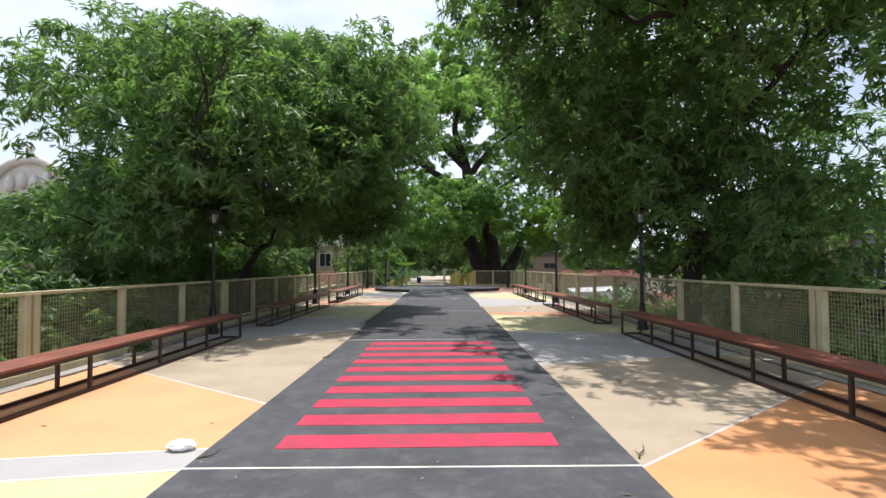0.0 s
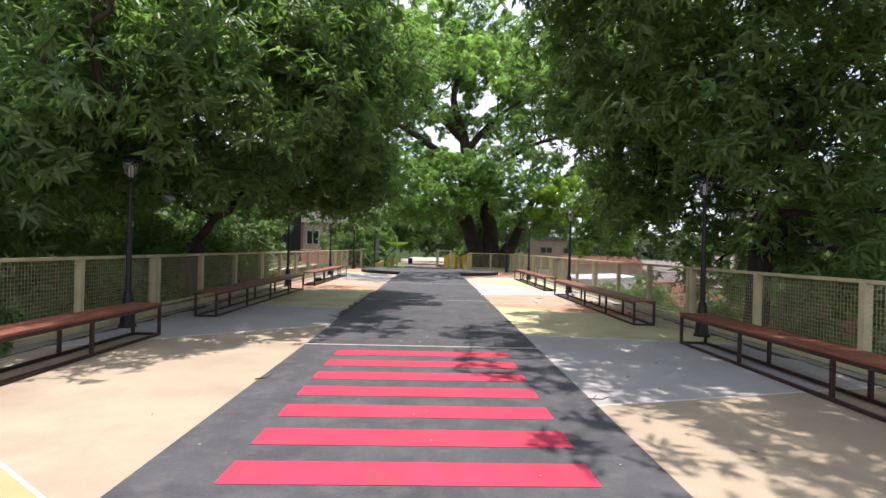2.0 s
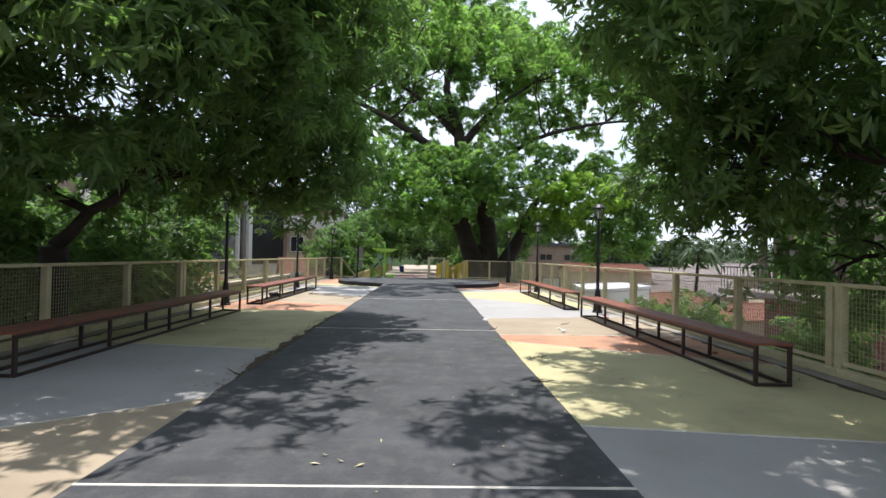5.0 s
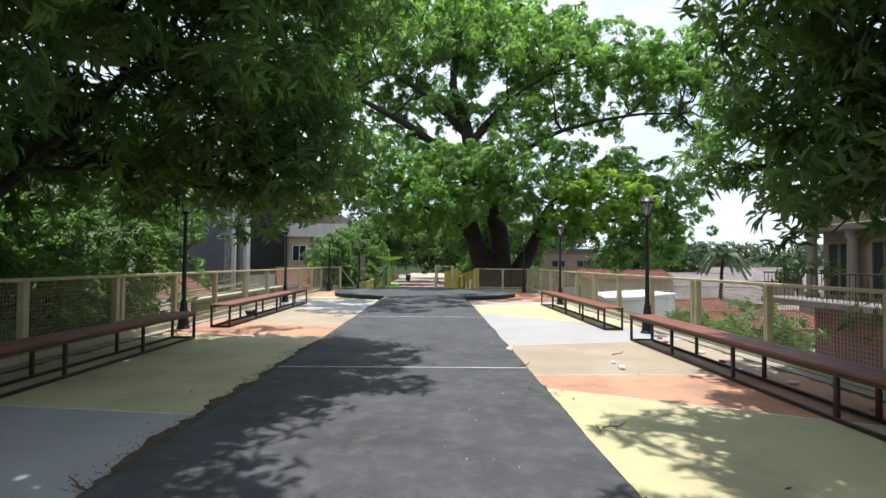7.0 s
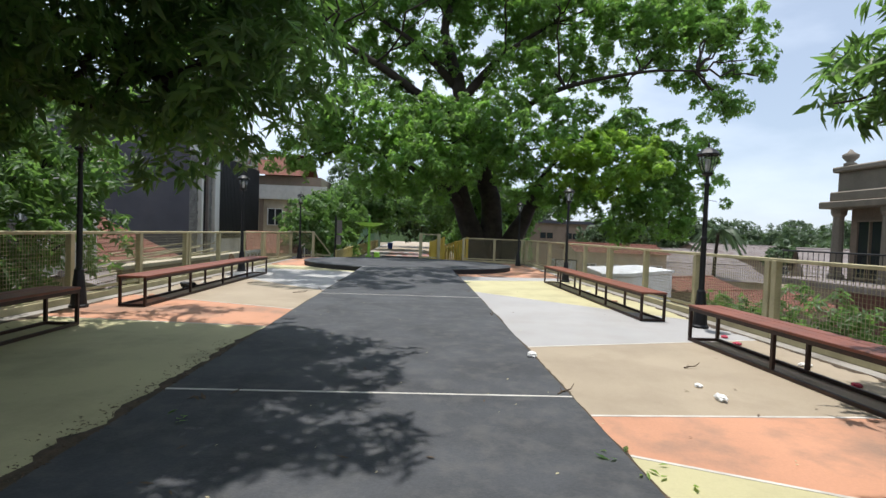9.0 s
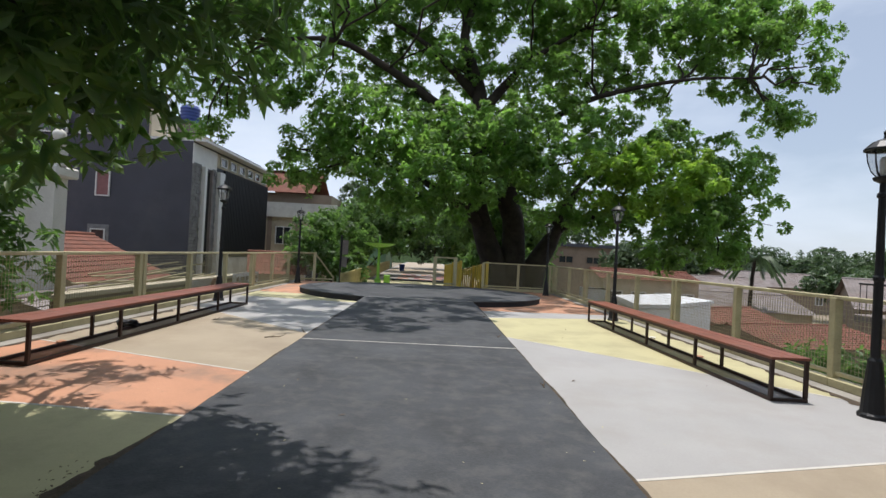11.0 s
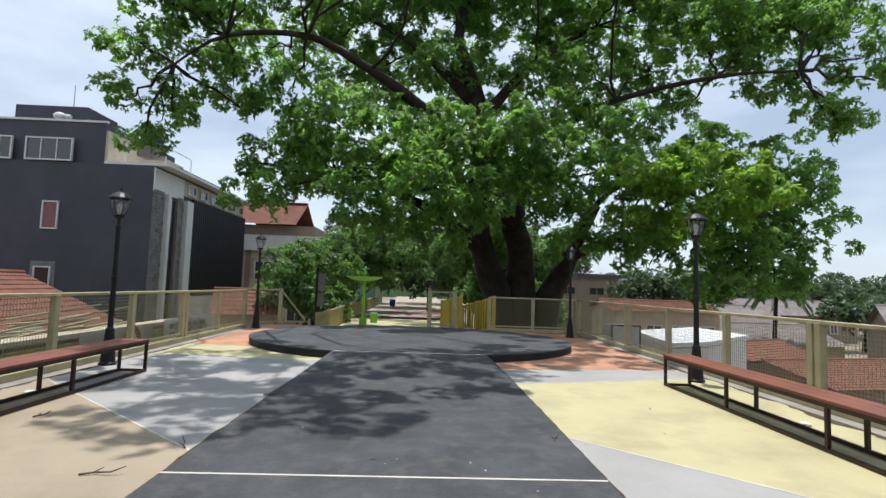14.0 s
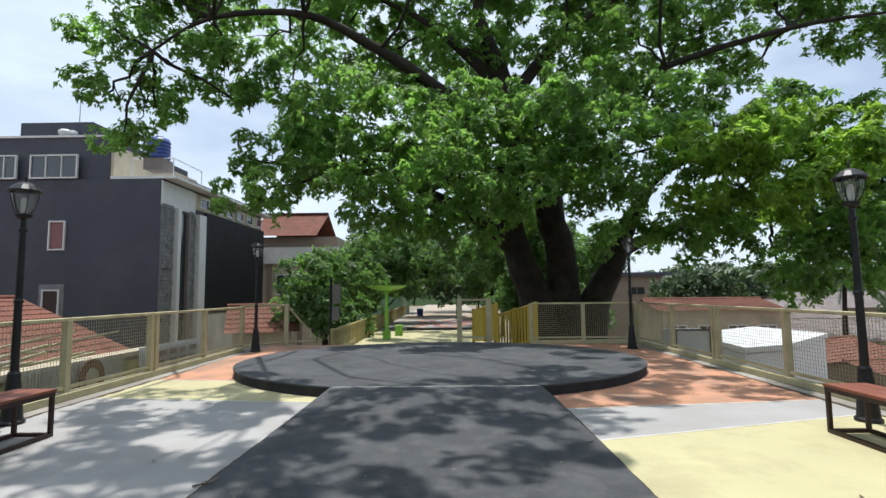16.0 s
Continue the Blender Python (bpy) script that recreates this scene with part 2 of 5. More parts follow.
def boxes(*list_of_sizes):
    bm = bmesh.new()
    for s in list_of_sizes:
        box(bm, *s)
    return bm


def rounded(bm, width=0.006, segments=1):
    bmesh.ops.bevel(bm, geom=bm.edges[:], offset=width, segments=segments, affect="EDGES", profile=0.7)
    return bm


def prism(points, z0, z1):
    """An upright prism over a polygon that runs counter-clockwise."""
    bm = bmesh.new()
    lo = [bm.verts.new((x, y, z0)) for x, y in points]
    hi = [bm.verts.new((x, y, z1)) for x, y in points]
    bm.faces.new(hi)
    bm.faces.new(lo[::-1])
    for i in range(len(points)):
        j = (i + 1) % len(points)
        bm.faces.new((lo[i], lo[j], hi[j], hi[i]))
    return bm


def lathe(profile, sides=12, bm=None, cx=0.0, cy=0.0):
    """A turned body: (radius, height) from bottom to top."""
    bm = bm or bmesh.new()
    rings = []
    for r, z in profile:
        rings.append([bm.verts.new((cx + r * math.cos(2 * math.pi * k / sides), cy + r * math.sin(2 * math.pi * k / sides), z)) for k in range(sides)])
    for p, q in zip(rings, rings[1:]):
        for k in range(sides):
            j = (k + 1) % sides
            bm.faces.new((p[k], p[j], q[j], q[k]))
    bm.faces.new(rings[0][::-1])
    bm.faces.new(rings[-1])
    return bm


def tube(bm, points, radii, sides=7):
    """A tapered limb along a line of points."""
    pts = [Vector(p) for p in points]
    rings = []
    for i, p in enumerate(pts):
        d = (pts[min(i + 1, len(pts) - 1)] - pts[max(i - 1, 0)]).normalized()
        u = d.cross(Vector((0.31, 0.93, 0.17))).normalized()
        w = d.cross(u)
        rings.append([bm.verts.new(p + radii[i] * (math.cos(2 * math.pi * k / sides) * u + math.sin(2 * math.pi * k / sides) * w)) for k in range(sides)])
    for p, q in zip(rings, rings[1:]):
        for k in range(sides):
            j = (k + 1) % sides
            bm.faces.new((p[k], p[j], q[j], q[k]))
    bm.faces.new(rings[0][::-1])
    bm.faces.new(rings[-1])
    return bm


def mesh_of(name, bm, mat, smooth=False):
    bmesh.ops.recalc_face_normals(bm, faces=bm.faces[:])
    me = bpy.data.meshes.new(name)
    bm.to_mesh(me)
    bm.free()
    me.materials.append(mat)
    if smooth:
        for p in me.polygons:
            p.use_smooth = True
    return me


def thing(name, label, category, x=0, y=0, z=0, rz=0, group="", kind=""):
    ob = new(name)
    ob.empty_display_size = 0.2
    ob.matrix_world = pose(x, y, z, 0, 0, rz)
    return tagged(ob, label, category, group, kind)


def part(name, bm, mat, parent, label="", smooth=False, at=None):
    """Links a bmesh (or a shared mesh) as one object under a thing or a part."""
    me = bm if isinstance(bm, bpy.types.Mesh) else mesh_of(name, bm, mat, smooth)
    ob = new(name, me)
    ob.parent = parent
    if at is not None:
        ob.location = at
    return tagged(ob, label) if label else ob


def solid(name, bm, mat, label, category="", kind="", group="", smooth=False):
    return tagged(new(name, mesh_of(name, bm, mat, smooth)), label, category, group, kind)

# ---- deck ----
LEFT, RIGHT, NEAR, FAR = -5.40, 5.15, -6.0, 36.3    # the deck's edges
PL, PR = -1.87, 1.40                                # the path's edges

deck = thing("pavement", "raised park deck with painted colour fields", "pavement", kind="structure")
part("slab", boxes((LEFT - 0.15, RIGHT + 0.15, NEAR, FAR, -0.6, 0.0)), M_CONCRETE, deck, "weathered concrete deck slab")
BL, BR = LEFT + 0.30, RIGHT - 0.30
fields_left = [((NEAR, NEAR), (3.44, 3.95), M_YELLOW), ((3.44, 3.95), (3.94, 4.37), M_GREY), ((3.94, 4.37), (8.05, 5.70), M_ORANGE),
               ((8.05, 5.70), (9.70, 12.16), M_TAN), ((9.70, 12.16), (15.00, 14.56), M_GREY), ((15.00, 14.56), (19.69, 19.39), M_YELLOW), ((19.69, 19.39), (22.10, 20.90), M_SALMON),
               ((22.10, 20.90), (26.40, 23.54), M_TAN), ((26.40, 23.54), (29.04, 28.65), M_GREY), ((29.04, 28.65), (30.56, 30.21), M_YELLOW), ((30.56, 30.21), (FAR, FAR), M_SALMON)]
fields_right = [((NEAR, NEAR), (3.94, 6.69), M_DEEP_ORANGE), ((3.94, 6.69), (7.73, 8.61), M_TAN), ((7.73, 8.61), (11.47, 10.99), M_GREY),
                ((11.47, 10.99), (15.60, 13.95), M_YELLOW), ((15.60, 13.95), (16.27, 16.38), M_SALMON), ((16.27, 16.38), (18.54, 19.35), M_TAN),
                ((18.54, 19.35), (24.18, 20.80), M_GREY), ((24.18, 20.80), (26.83, 27.85), M_YELLOW), ((26.83, 27.85), (28.18, 28.60), M_GREY), ((28.18, 28.60), (FAR, FAR), M_SALMON)]
for side, fields in (("left", fields_left), ("right", fields_right)):
    for (a0, a1), (b0, b1), mat in fields:
        if side == "left":
            corners = [(BL, a0), (PL, a1), (PL, b1), (BL, b0)]
            line = [(BL, b0 - 0.016), (PL, b1 - 0.016), (PL, b1 + 0.016), (BL, b0 + 0.016)]
        else:
            corners = [(PR, a0), (BR, a1), (BR, b1), (PR, b0)]
            line = [(PR, b0 - 0.016), (BR, b1 - 0.016), (BR, b1 + 0.016), (PR, b0 + 0.016)]
        part("painted_field", prism(corners, 0.0, 0.004), mat, deck)
        if b0 < FAR:
            part("white_line", prism(line, 0.004, 0.007), M_WHITE_LINE, deck)

DISC_X, DISC_Y, DISC_RX, DISC_RY, DISC_H = -0.24, 31.95, 3.85, 3.25, 0.155
path = thing("road", "dark grey coated walking path with a red crossing", "path", kind="structure")
bm = bmesh.new()
rows = [NEAR, 10, 20, 26.2, 27.0, 27.8, 28.4, 28.65, 29.3]
rise = [0.012, 0.012, 0.012, 0.012, 0.045, 0.10, 0.148, 0.162, 0.163]
prev = None
for y, z in zip(rows, rise):
    w = 0.20 * (z - 0.012) / 0.156
    ring = [bm.verts.new(c) for c in ((PL, y, 0.0), (PR, y, 0.0), (PR - w, y, z), (PL + w, y, z))]
    if prev:
        for i in range(4):
            bm.faces.new((prev[i], prev[(i + 1) % 4], ring[(i + 1) % 4], ring[i]))
    else:
        bm.faces.new(ring)
    prev = ring
bm.faces.new(prev)
part("path_coating", bm, M_ASPHALT, path)
for k in range(10):
    y = 4.33 + 0.588 * k
    part("crossing_stripe", prism([(-1.34, y), (0.91, y + 0.03), (0.91, y + 0.35), (-1.34, y + 0.32)], 0.012, 0.016), M_RED, path)
for y in (3.95, 10.32, 16.68, 23.04):
    part("white_line", prism([(PL, y - 0.014), (PR, y - 0.014), (PR, y + 0.014), (PL, y + 0.014)], 0.012, 0.0155), M_WHITE_LINE, path)
ring = [(DISC_X + DISC_RX * math.cos(2 * math.pi * k / 96), DISC_Y + DISC_RY * math.sin(2 * math.pi * k / 96)) for k in range(96)]
platform = thing("round_platform", "low round platform coated dark grey at the path's end", "platform")
part("rim_wall", prism(ring, 0.0, DISC_H - 0.02), M_RIM, platform, "dark rim wall with its shade in the colour")
bm = prism([(DISC_X + (x - DISC_X) * 1.004, DISC_Y + (y - DISC_Y) * 1.004) for x, y in ring], DISC_H - 0.02, DISC_H + 0.004)
part("top_coating", bm, M_ASPHALT, platform)
part("white_line", prism([(PL + 0.22, 28.86), (PR - 0.22, 28.86), (PR - 0.22, 28.885), (PL + 0.22, 28.885)], DISC_H + 0.002, DISC_H + 0.0095), M_WHITE_LINE, platform)

# ---- fences ----
FENCE_H = 1.14


def fence_bay_meshes(bay):
    rails = {"post": mesh_of("post", rounded(boxes((-0.05, 0.05, -0.05, 0.05, 0.0, FENCE_H - 0.03)), 0.006), M_FENCE)}
    rails["top_rail"] = mesh_of("top_rail", rounded(boxes((-0.04, 0.04, 0.0, bay, FENCE_H - 0.05, FENCE_H)), 0.008), M_FENCE)
    rails["bottom_rail"] = mesh_of("bottom_rail", rounded(boxes((-0.025, 0.025, 0.05, bay - 0.05, 0.15, 0.20)), 0.005), M_FENCE)
    rails["kerb"] = mesh_of("kerb", rounded(boxes((-0.07, 0.07, 0.0, bay, 0.0, 0.11)), 0.012), M_FENCE)
    bm = bmesh.new()
    step, w = 0.055, 0.0022
    n = round((bay - 0.1) / step)
    for i in range(1, n):
        y = 0.05 + (bay - 0.1) * i / n
        box(bm, -w, w, y - w, y + w, 0.20, FENCE_H - 0.05)
    for i in range(1, 16):
        z = 0.20 + (FENCE_H - 0.25) * i / 16
        box(bm, -w + 0.004, w + 0.004, 0.05, bay - 0.05, z - w, z + w)
    rails["wire_mesh"] = mesh_of("wire_mesh", bm, M_WIRE)
    return rails


def fence(label, x0, y0, x1, y1, bays, outward):
    """A run of bays from one end to the other; every third post is a pair with a brace on the outer side."""
    length, angle = math.hypot(x1 - x0, y1 - y0), math.degrees(math.atan2(-(x1 - x0), y1 - y0))
    f = thing("fence", label, "fence", x0, y0, 0, angle)
    bay = length / bays
    m = fence_bay_meshes(bay)
    brace = bmesh.new()
    tube(brace, [(outward * 0.06, 0, 0.75), (outward * 0.13, 0.32, -0.02)], [0.022, 0.022], 6)
    brace = mesh_of("brace", brace, M_FENCE)
    for i in range(bays):
        for name, me in m.items():
            part(name, me, None, f, at=(0, bay * i, 0))
        if i % 3 == 0:
            part("post", m["post"], None, f, at=(0.003, bay * i + 0.145, 0))
            part("brace", brace, None, f, at=(0, bay * i, 0))
    part("post", m["post"], None, f, at=(0, length, 0))
    return f


fence("cream steel fence with square wire mesh along the deck", LEFT, 6.9 - 12.0, LEFT, 34.9, 20, -1)
fence("cream steel fence with square wire mesh along the deck", RIGHT, 6.85 - 12.0, RIGHT, 35.95, 20, 1)
fence("cream steel fence with square wire mesh behind the round platform", RIGHT - 0.06, 36.1, 2.2, 36.15, 2, 1)

# ---- benches ----


def bench(length, label, pairs=5):
    b = thing("bench", label, "bench", group="benches along the deck")
    h, d = 0.48, 0.42
    for i in range(3):
        w = (d + 0.02) / 3
        x = -d / 2 - 0.01 + w * i
        part("seat_board", rounded(boxes((x + 0.002, x + w - 0.002, -0.01 + 0.006 * (i % 2), length + 0.01, h - 0.03, h - 0.0015 * (i % 2))), 0.004), M_SEAT, b, "red-brown seat board")
    bm = boxes((-d / 2, -d / 2 + 0.04, 0, length, h - 0.075, h - 0.032), (d / 2 - 0.04, d / 2, 0, length, h - 0.075, h - 0.032))
    part("seat_frame", bm, M_IRON, b)
    leg = mesh_of("leg", rounded(boxes((-0.02, 0.02, -0.02, 0.02, 0.04, h - 0.075)), 0.004), M_IRON)
    for i in range(pairs):
        y = 0.02 + (length - 0.04) * i / (pairs - 1)
        for x in (-d / 2 + 0.02, d / 2 - 0.02):
            part("leg", leg, None, b, at=(x, y, 0))
    for x in (-d / 2 + 0.02, d / 2 - 0.02):
        part("floor_bar", rounded(boxes((x - 0.02, x + 0.02, 0, length, 0.002, 0.04)), 0.004), M_IRON, b)
    for y in (0.02, length - 0.02):
        part("end_bar", boxes((-d / 2 + 0.04, d / 2 - 0.04, y - 0.02, y + 0.02, 0.004, 0.038)), M_IRON, b)
    return b


first = bench(6.4, "long red-brown bench on a dark steel frame beside the fence")
first.matrix_basis = pose(-4.33, 12.75, 0.005)
copy_thing(first, pose(-4.33, 20.70, 0.005))
longer = bench(7.5, "extra long red-brown bench on a dark steel frame beside the fence", 6)
longer.matrix_basis = pose(-4.33, 3.30, 0.005)
copy_thing(longer, pose(3.96, 3.50, 0.005))
for y in (12.82, 20.68):
    copy_thing(first, pose(3.96, y, 0.005))

# ---- lamps ----


def street_lamp():
    s = thing("street_lamp", "black cast-iron park lamp with a glass lantern", "lamp", group="lamps along the deck")
    part("base", lathe([(0.125, 0), (0.125, 0.03), (0.105, 0.05), (0.085, 0.30), (0.062, 0.50), (0.062, 0.54), (0.045, 0.57)], 14), M_BLACK, s, smooth=False)
    part("pole", lathe([(0.042, 0.57), (0.038, 1.3), (0.046, 1.31), (0.046, 1.34), (0.036, 1.36), (0.032, 2.10), (0.045, 2.11), (0.045, 2.14), (0.028, 2.16), (0.026, 2.24)], 12), M_BLACK, s)
    lantern = part("lantern", lathe([(0.022, 2.24), (0.075, 2.27), (0.085, 2.30), (0.05, 2.315)], 12), M_BLACK, s)
    part("glass", lathe([(0.052, 2.315), (0.088, 2.36), (0.118, 2.46), (0.128, 2.56)], 16), M_LAMP_GLASS, lantern, "clear lantern glass", smooth=True)
    part("bulb", lathe([(0.03, 2.318), (0.034, 2.40), (0.034, 2.47), (0.018, 2.50)], 10), M_FRAME_WHITE, lantern, "white lamp bulb")
    for k in range(6):
        c, q = math.cos(math.pi * k / 3), math.sin(math.pi * k / 3)
        bm = tube(bmesh.new(), [(r * c, r * q, z) for r, z in ((0.056, 2.31), (0.094, 2.36), (0.124, 2.46), (0.134, 2.565))], [0.006] * 4, 5)
        part("cage_bar", bm, M_BLACK, lantern)
    part("cap", lathe([(0.165, 2.56), (0.165, 2.575), (0.135, 2.605), (0.10, 2.64), (0.05, 2.665), (0.014, 2.675), (0.010, 2.72), (0.016, 2.735), (0.003, 2.76)], 14), M_BLACK, lantern, "domed black cap")
    return s


lamp = street_lamp()
lamp.matrix_basis = pose(-5.0, 11.45, 0.004) @ Matrix.Scale(1.04, 4)
for x, y in ((-5.0, 20.5), (-5.0, 27.6), (-5.0, 34.8), (4.5, 11.75), (4.5, 20.25), (4.5, 27.5), (4.5, 34.75)):
    copy_thing(lamp, pose(x, y, 0.004, 0, 0, 13 * x + y))


# the town was paced off from the deck; this lays it out in true metres
PACED = (-6, 3.8, 10.5, 12.4, 15.75, 18.2, 20, 26, 28.2, 33.3, 36, 60, 90)
TRUE = (-6, 3.95, 10.42, 12.58, 16.26, 18.9, 20.68, 26.93, 28.92, 34.9, 37.7, 63.1, 94.9)


def along(y):
    return float(np.interp(y, PACED, TRUE))


def place(name, label, category, x=0, y=0, z=0, rz=0, group="", kind=""):
    """A thing beyond the deck's fences."""
    k = float(np.interp(y, (8, 20, 32), (1.0, 1.035, 1.06)))
    ob = thing(name, label, category, 0, 0, 0, 0, group, kind)
    wide = float(np.interp(y, (8, 20, 40), (1.015, 1.025, 1.035)))
    ob.matrix_world = pose((x * k + 0.004 * max(0, y - 20)) * wide, along(y), 1.4 + (z * k - 1.4) * wide, 0, 0, rz) @ Matrix.Scale(k * wide, 4)
    return ob

# ---- trees ----


def leaf_cloud(name, lobes, density, size, seed, droop, narrow, clump, flat=0.7, per=46, hollow=0.15, under=-0.8):
    """A crown: lobes (x, y, z, rx, ry, rz) carry clumps of leaves, each clump a drooping rosette with gaps to the next."""
    g = np.random.default_rng(seed)
    centres, radii, ups = [], [], []
    for x, y, z, rx, ry, rz in lobes:
        area = 4 * math.pi * ((rx * ry) ** 1.6 / 3 + (rx * rz) ** 1.6 / 3 + (ry * rz) ** 1.6 / 3) ** (1 / 1.6)
        k = max(6, int(area * density))
        d = g.normal(size=(k, 3))
        d /= np.linalg.norm(d, axis=1)[:, None]
        low = d[:, 2] < under
        d[low, 2] *= -1
        r = np.where(g.random(k) < 0.72, g.uniform(0.82, 1.12, k), g.uniform(0.25, 0.8, k))
        c = np.array([x, y, z]) + d * r[:, None] * np.array([rx, ry, rz])
        centres.append(c)
        ups.append(d)
        radii.append(clump * g.uniform(0.6, 1.25, k))
    c, d, cr = np.concatenate(centres), np.concatenate(ups), np.concatenate(radii)
    blades = 9
    tips = max(2, round(per / blades))
    m = len(c) * tips
    n = m * blades
    u = g.normal(size=(m, 3)) + np.repeat(d, tips, 0) * 0.5 + np.array([0, 0, 0.45])
    u /= np.linalg.norm(u, axis=1)[:, None]
    tip = np.repeat(c, tips, 0) + u * np.repeat(cr, tips)[:, None] * g.uniform(hollow + 0.3, 1.05, m)[:, None] * np.array([1, 1, flat])
    axis = u + np.array([0, 0, 0.35]) + g.normal(size=(m, 3)) * 0.25
    axis = np.repeat(axis / np.linalg.norm(axis, axis=1)[:, None], blades, 0)
    out = g.normal(size=(n, 3))
    out -= axis * np.sum(out * axis, 1)[:, None]
    out /= np.linalg.norm(out, axis=1)[:, None] + 1e-6
    out += axis * g.uniform(-0.1, 0.7, n)[:, None]
    out[:, 2] -= droop * g.uniform(0.5, 1.5, n)
    out /= np.linalg.norm(out, axis=1)[:, None]
    base = np.repeat(tip, blades, 0) + g.normal(size=(n, 3)) * size * 0.16
    side = np.cross(out, axis + g.normal(size=(n, 3)) * 0.3)
    side /= np.linalg.norm(side, axis=1)[:, None] + 1e-6
    lift = np.cross(side, out)
    s = size * g.uniform(0.65, 1.25, n)[:, None]
    w = s * narrow
    v = np.stack([base, base + out * s * 0.45 + side * w * 0.5 + lift * w * 0.16, base + out * s - lift * s * 0.14, base + out * s * 0.45 - side * w * 0.5 + lift * w * 0.16], 1).reshape(-1, 3)
    idx = np.arange(n)[:, None] * 4
    tri = np.concatenate([idx + [0, 1, 2], idx + [0, 2, 3]], 1).reshape(-1)
    me = bpy.data.meshes.new(name)
    me.vertices.add(len(v))
    me.vertices.foreach_set("co", v.ravel())
    me.loops.add(len(tri))
    me.loops.foreach_set("vertex_index", tri.astype(np.int32))
    me.polygons.add(len(tri) // 3)
    me.polygons.foreach_set("loop_start", np.arange(0, len(tri), 3, dtype=np.int32))
    me.update(calc_edges=True)
    return me


def limb(bm, a, b, r0, r1, seed, bend=0.12, steps=6, sides=8):
    g = random.Random(seed)
    a, b = Vector(a), Vector(b)
    length = (b - a).length
    pts, rad = [], []
    for i in range(steps + 1):
        f = i / steps
        off = Vector((g.uniform(-1, 1), g.uniform(-1, 1), g.uniform(-0.6, 1))) * bend * length * math.sin(math.pi * f) * 0.6
        pts.append(a.lerp(b, f) + off)
        rad.append(r0 + (r1 - r0) * f)
    tube(bm, pts, rad, sides)
    return pts


def flowing(line):
    """A smoother line through points that carry a radius."""
    out = []
    n = len(line)
    for i in range(n - 1):
        p = [np.array(line[max(0, min(n - 1, i + k))]) for k in (-1, 0, 1, 2)]
        for f in (0, 0.25, 0.5, 0.75):
            q = 0.5 * (2 * p[1] + (p[2] - p[0]) * f + (2 * p[0] - 5 * p[1] + 4 * p[2] - p[3]) * f ** 2 + (3 * p[1] - p[0] - 3 * p[2] + p[3]) * f ** 3)
            q[:3] += 0.35 * q[3] * np.array([noise.noise(Vector(q[:3]) * 0.9 + Vector((7 * k, 0, 0))) for k in range(3)])
            out.append(tuple(float(v) for v in q))
    return out + [line[-1]]


def tree(label, x, y, z, fork, radius, lobes, density, size, mat, seed, narrow=0.34, droop=0.45, clump=0.42, flat=0.7, per=46, twigs=3, young=(), trunks=None, boughs=(), limb_size=0.28, hollow=0.15):
    """A tree: trunk, limbs to the lobes of its crown, leaves. Fork, boughs and lobes are given in the world; a bough is a list of (x, y, z, radius)."""
    t = place("tree", label, "tree", x, y, z)
    g = random.Random(seed)
    local = [(cx - x, cy - y, cz - z, rx, ry, rz) for cx, cy, cz, rx, ry, rz in lobes]
    top = Vector((fork[0] - x, fork[1] - y, fork[2] - z))
    nodes = [top]
    if trunks is None:
        mid = top * 0.5 + Vector((g.uniform(-0.1, 0.1), g.uniform(-0.1, 0.1), 0)) * radius * 3
        bm = tube(bmesh.new(), [(0, 0, -0.4), (0, 0, 0.4), tuple(mid * 0.6), tuple(mid), tuple(top)], [radius * k for k in (1.5, 1.12, 1.0, 0.9, 0.72)], 12)
        part("trunk", bm, M_BARK, t, smooth=True)
    for line in (trunks or ()):
        bm = tube(bmesh.new(), [(px - x, py - y, pz - z) for px, py, pz, _ in flowing(line)], [r for *_, r in flowing(line)], 14)
        part("trunk", bm, M_BARK, t, smooth=True)
        nodes.append(Vector((line[-1][0] - x, line[-1][1] - y, line[-1][2] - z)))
    for line in boughs:
        bm = tube(bmesh.new(), [(px - x, py - y, pz - z) for px, py, pz, _ in flowing(line)], [r for *_, r in flowing(line)], 10)
        part("bough", bm, M_BARK, t, smooth=True)
        nodes += [Vector((px - x, py - y, pz - z)) for px, py, pz, _ in line[1:]]
    for i, lo in enumerate(sorted(local, key=lambda c: (Vector(c[:3]) - top).length)):
        bm = bmesh.new()
        end = Vector(lo[:3])
        start = min(nodes, key=lambda p: (p - end).length + 0.6 * max(0, p.z - end.z))
        r0 = min(radius * limb_size, 0.02 + 0.02 * (end - start).length)
        if not boughs and (start - top).length < 0.01:
            r0 = max(r0, radius * 0.42)
        pts = limb(bm, start, end, r0, r0 * 0.4, seed + i)
        if not boughs:
            nodes += [pts[2], pts[4]]
        for k in range(twigs):
            p = pts[g.randint(2, 5)]
            q = end + Vector((g.uniform(-1, 1) * lo[3], g.uniform(-1, 1) * lo[4], g.uniform(-0.5, 0.9) * lo[5])) * 0.85
            limb(bm, p, q, r0 * 0.4, 0.010, seed + 31 * i + k, 0.15, 5, 5)
        part("branch", bm, M_BARK, t, smooth=True)
    me = leaf_cloud("crown", local, density, size, seed, droop, narrow, clump, flat, per, hollow)
    me.materials.append(mat)
    part("crown", me, None, t)
    if young:
        me = leaf_cloud("young_leaves", [(cx - x, cy - y, cz - z, rx, ry, rz) for cx, cy, cz, rx, ry, rz in young], density * 1.5, size, seed + 5, droop, narrow, clump * 0.75, flat, per, hollow)
        me.materials.append(M_LEAF_YOUNG)
        part("young_leaves", me, None, t, "bright yellow-green young leaves")
    return t


